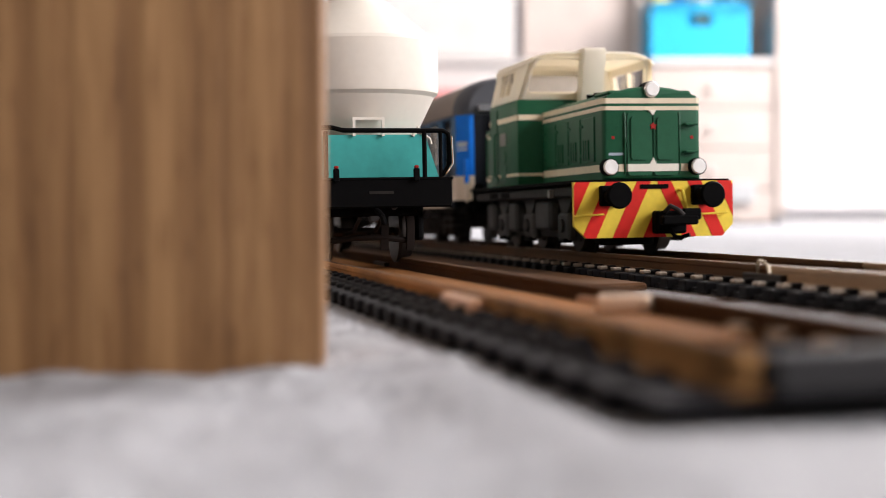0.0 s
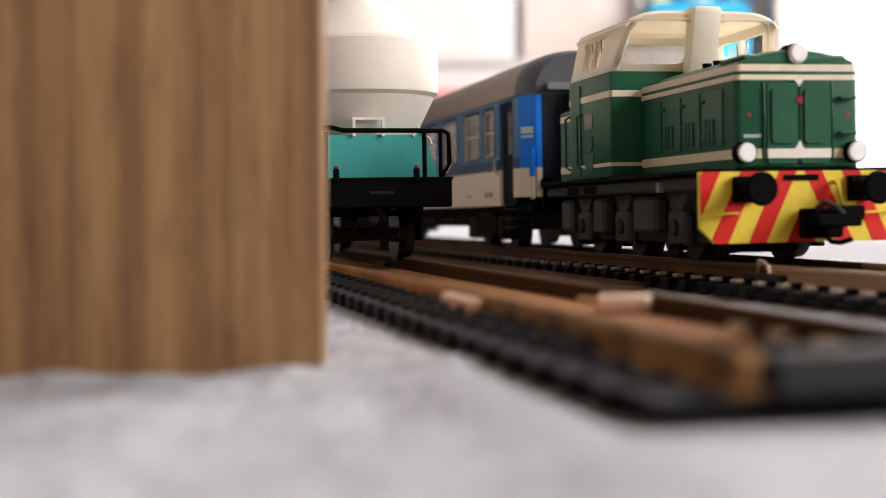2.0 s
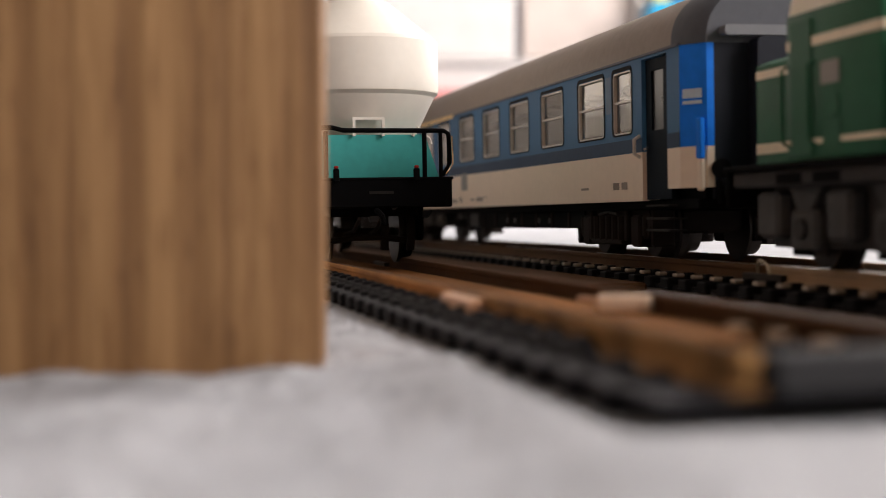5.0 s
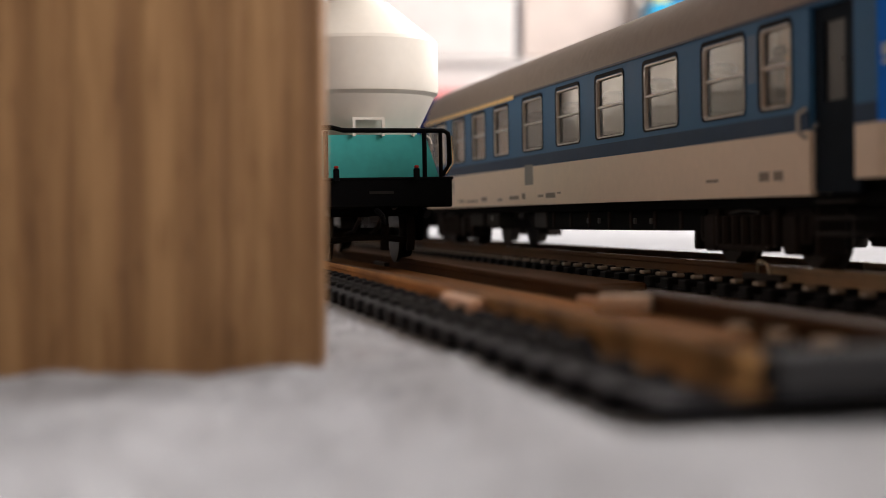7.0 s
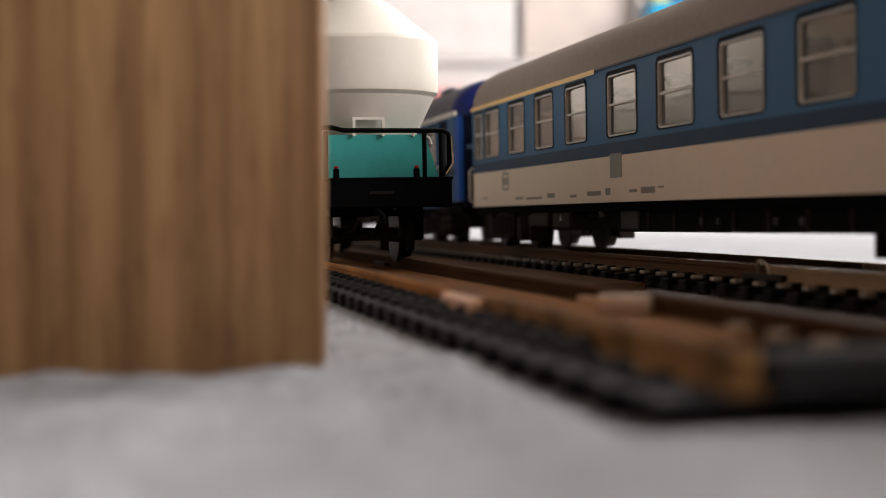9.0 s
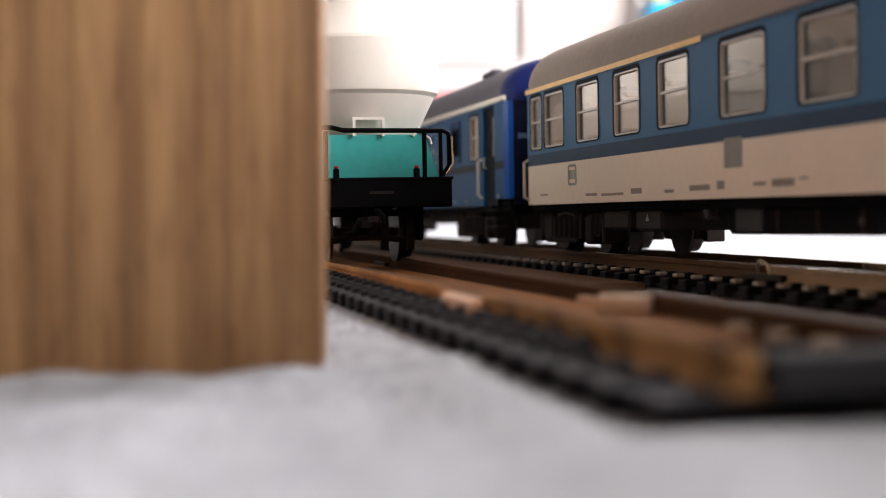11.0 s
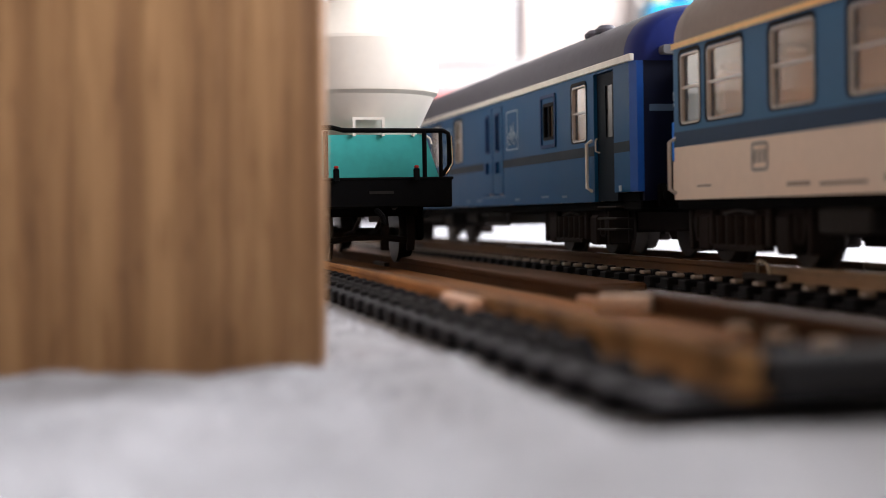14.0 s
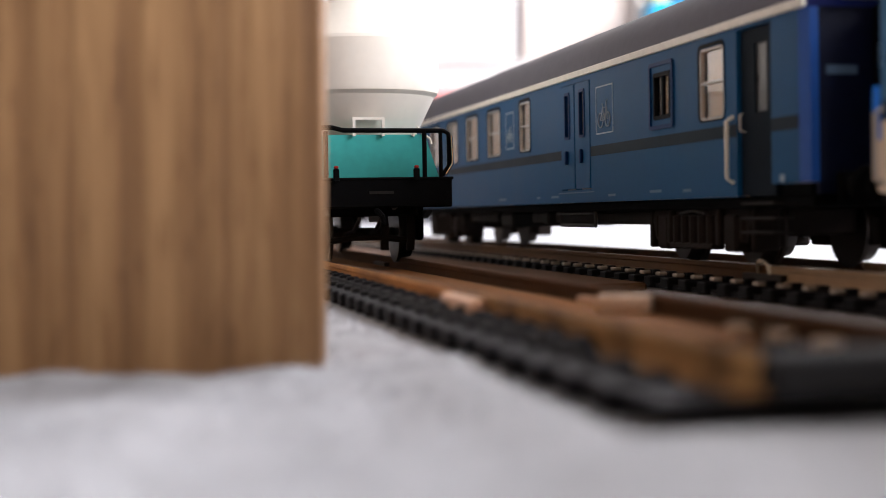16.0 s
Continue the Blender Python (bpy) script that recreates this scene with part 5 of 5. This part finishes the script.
    for x in (f(-320), f(-459)):
        bogie(C, x)
    return C, X0


def silo_wagon():
    W = thing("silo_wagon", "white silo wagon with teal end on black underframe", "freight wagon", TRACK @ pose(0.006, NEAR_Y * MM, 0))
    hw = 10.7
    part("underframe", B(-84, 0, -hw, hw, 8.0, 11.2, bevel=0.3), BLACK, W, "black underframe")
    part("end_beam", B(-1.2, 0.6, -hw, hw, 7.4, 11.4, bevel=0.2), BLACK, W)
    part("deck_edge", B(-84, 0.7, -hw - 0.2, hw + 0.2, 11.2, 11.6, bevel=0.1), BLACK, W)
    for y in (-7.3, 7.3):
        buffer(W, -84, y, -1, 8.4)
    part("drawhook", tube(bmesh.new(), [(0.4, 0, 7.0), (2.2, 0, 6.8), (3.2, 0.3, 6.2), (3.0, 0.6, 5.4), (2.2, 0.6, 5.4)], 0.4), BLACK, W, "small black drawhook")
    # teal saddle plates
    for x in (-5.5, -78.5):
        part("saddle_plate", prism(bmesh.new(), [(-10.2, 11.6), (10.2, 11.6), (8.2, 17.8), (-8.2, 17.8)], x - 0.8, x), TEAL, W, "teal sloping saddle plate")
    for s in (-1, 1):
        part("gusset", prism(bmesh.new(), [(-5.6, 11.6), (-26, 11.6), (-26, 14), (-7, 17.6)], *sorted((s * 8.0, s * 8.7)), "Y"), TEAL, W, "teal side gusset")
        part("pale_edge", tube(bmesh.new(), [(-5.3, s * 7.8, 18.0), (-5.3, s * 8.9, 17.2), (-5.3, s * 9.1, 16.4)], 0.16), SILO, W, "white worn edge")
    # two silos
    for x in (-15.5, -44.5, -68.0):
        silo = part("silo", lathe(bmesh.new(), [(4.0, 12), (8.0, 16.6), (11.5, 23.6), (12.1, 24.15), (12.2, 24.6), (12.2, 31.5), (11.95, 32.0), (5.2, 37.6), (4.0, 37.9), (4.0, 40.2), (3.2, 40.6)], 72, (x, 0, 0)), SILO, W, "white conical silo", sharp=18)
        part("lid", lathe(bmesh.new(), [(3.4, 40.5), (3.4, 41.4), (1.0, 42.2)], 32, (x, 0, 0)), GREY_FRAME, silo, "grey hatch lid")
    # valve bracket and small white fitting
    bm = bmesh.new()
    box(bm, -5.35, -4.9, -2.3, 2.3, 19.9, 20.3)
    box(bm, -5.35, -4.9, -2.3, -1.9, 17.6, 19.9)
    box(bm, -5.35, -4.9, 1.9, 2.3, 17.6, 19.9)
    part("valve_bracket", bm, SILO, W, "white square bracket")
    part("hose_stub", tube(bmesh.new(), [(-5.4, 6.4, 17.6), (-5.4, 7.2, 18.8), (-5.4, 7.8, 18.4), (-5.4, 8.0, 17.6)], 0.24), SILO, W, "white fitting")
    # end railing
    top = [(0.3, -11.4, 18.4), (0.3, -6, 18.5), (0.3, -4.5, 18.1), (0.3, 9.6, 18.0), (0.3, 10.3, 17.6), (0.3, 10.4, 16.8), (0.3, 10.4, 13.2), (0.3, 9.4, 11.8)]
    rail = part("railing", tube(bmesh.new(), top, 0.33), BLACK, W, "black end railing")
    for y in (6.9, 9.2, -6.9):
        part("railing_post", tube(bmesh.new(), [(0.3, y, 11.4), (0.3, y, 18.0)], 0.33 if y < 9 else 0.28), BLACK, rail)
    part("bright_rod", tube(bmesh.new(), [(0.8, 10.7, 17.2), (0.8, 10.8, 13.4), (0.8, 9.8, 11.9)], 0.16), CHROME, rail, "bright worn rod")
    for y in (-5.6, 5.6):
        st = part("stake", B(0.6, 1.3, y - 0.4, y + 0.4, 11.0, 12.8, bevel=0.1), BLACK, W, "black post with red tip")
        part("tip", B(0.6, 1.3, y - 0.3, y + 0.3, 12.8, 13.2, bevel=0.12), STAR_RED, st, "red tip")
    for x in (-13, -71):
        r = 3.9
        wheelset(W, x, r)
        for s in (-1, 1):
            part("axle_guard", B(x - 3, x + 3, *sorted((s * 7.6, s * 8.8)), 2.6, 8.0, bevel=0.4), BLACK, W)
            part("spring", prism(bmesh.new(), [(x - 6, 7.0), (x + 6, 7.0), (x + 2, 5.8), (x - 2, 5.8)], *sorted((s * 8.6, s * 9.6)), "Y"), GREY_FRAME, W)
    # brake gear hung before the leading axle
    rig = part("brake_rig", tube(bmesh.new(), [(-7.8, -6.6, 2.6), (-7.2, -2.0, 3.2), (-7.2, 2.0, 3.2), (-7.8, 6.6, 2.6)], 0.45), BOGIE, W, "dusty brown brake beam")
    for y in (-6.2, 2.4, 6.2):
        part("brake_hanger", prism(bmesh.new(), [(-8.6, 7.4), (-7.6, 7.4), (-6.6, 4.6), (-7.2, 1.3), (-8.0, 1.3), (-7.8, 4.4)], y - 0.55, y + 0.55, "Y"), BOGIE, rig, "rusty brown brake hanger")
    for y in (-2.2, 0.9):
        part("pull_rod", tube(bmesh.new(), [(-1.0, y, 5.9), (-6.0, y, 4.2), (-12.5, y * 1.2, 3.6)], 0.3), BOGIE, rig)
    part("bracket", B(-3.2, -2.2, -0.6, 1.6, 5.4, 7.2, bevel=0.2), GEAR_GREY, rig, "worn grey bracket")
    # lighter bead added as the highlight on the brake rods
    part("rod_end", lathe(bmesh.new(), [(0.2, 7.1), (0.5, 7.4), (0.45, 8.2), (0.15, 8.5)], 10, (-2.0, 2.9, 0)), GEAR_GREY, rig, "grey bead standing for a highlight on the rods")
    part("stretcher", B(-24, -2, -6.4, 6.4, 6.2, 8.0, bevel=0.3), BLACK, W, "black inner frame")
    part("beam_label", B(0.6, 0.66, -1.0, 2.4, 9.3, 9.7), BOX_GREY, W, "worn grey label")
    return W


room()
wardrobe()
crate()
tracks()
oak_block()
carpet_pile()
LOCO = locomotive()
n_loco = len(WHEELS)
COACH, COACH_X = passenger_coach()
n_coach = len(WHEELS)
VAN, VAN_X = luggage_van()
n_van = len(WHEELS)
silo_wagon()

# how far the train has come, in millimetres
RUN = [(0.0, 0.0), (0.5, 12.0), (1.0, 23.7), (1.5, 35.6), (2.0, 47.4), (2.5, 59.8), (3.0, 72.2), (3.5, 83.8), (4.0, 94.8), (4.6, 109.2), (5.2, 123.6), (5.8, 137.6), (6.3, 149.2),
       (6.5, 153.8), (7.0, 164.8), (7.5, 175.8), (8.0, 186.8), (8.5, 197.4), (9.0, 207.6), (9.6, 219.4), (10.2, 230.6), (10.8, 242.0), (11.3, 251.8), (11.5, 256.0), (12.0, 266.7),
       (12.5, 277.3), (13.0, 288.1), (13.5, 299.0), (14.0, 310.2), (14.5, 322.0), (15.0, 334.2), (15.5, 346.3), (16.0, 358.6)]


def run(t):
    for (t0, s0), (t1, s1) in zip(RUN, RUN[1:]):
        if t <= t1:
            return s0 + (s1 - s0) * (t - t0) / (t1 - t0)
    return RUN[-1][1]


def motions():
    for ob, x0 in ((LOCO, 0.0), (COACH, COACH_X + 1.2), (VAN, VAN_X + 0.4)):
        walk(ob, [(t, TRACK @ pose((s + x0) * MM, 0, 0)) for t, s in RUN])
    for w, x, r in WHEELS[:n_van]:
        walk(w, [(0.2 * k, pose(x * MM, 0, r * MM, 0, math.degrees(run(0.2 * k) / r), 0)) for k in range(81)])


motions()
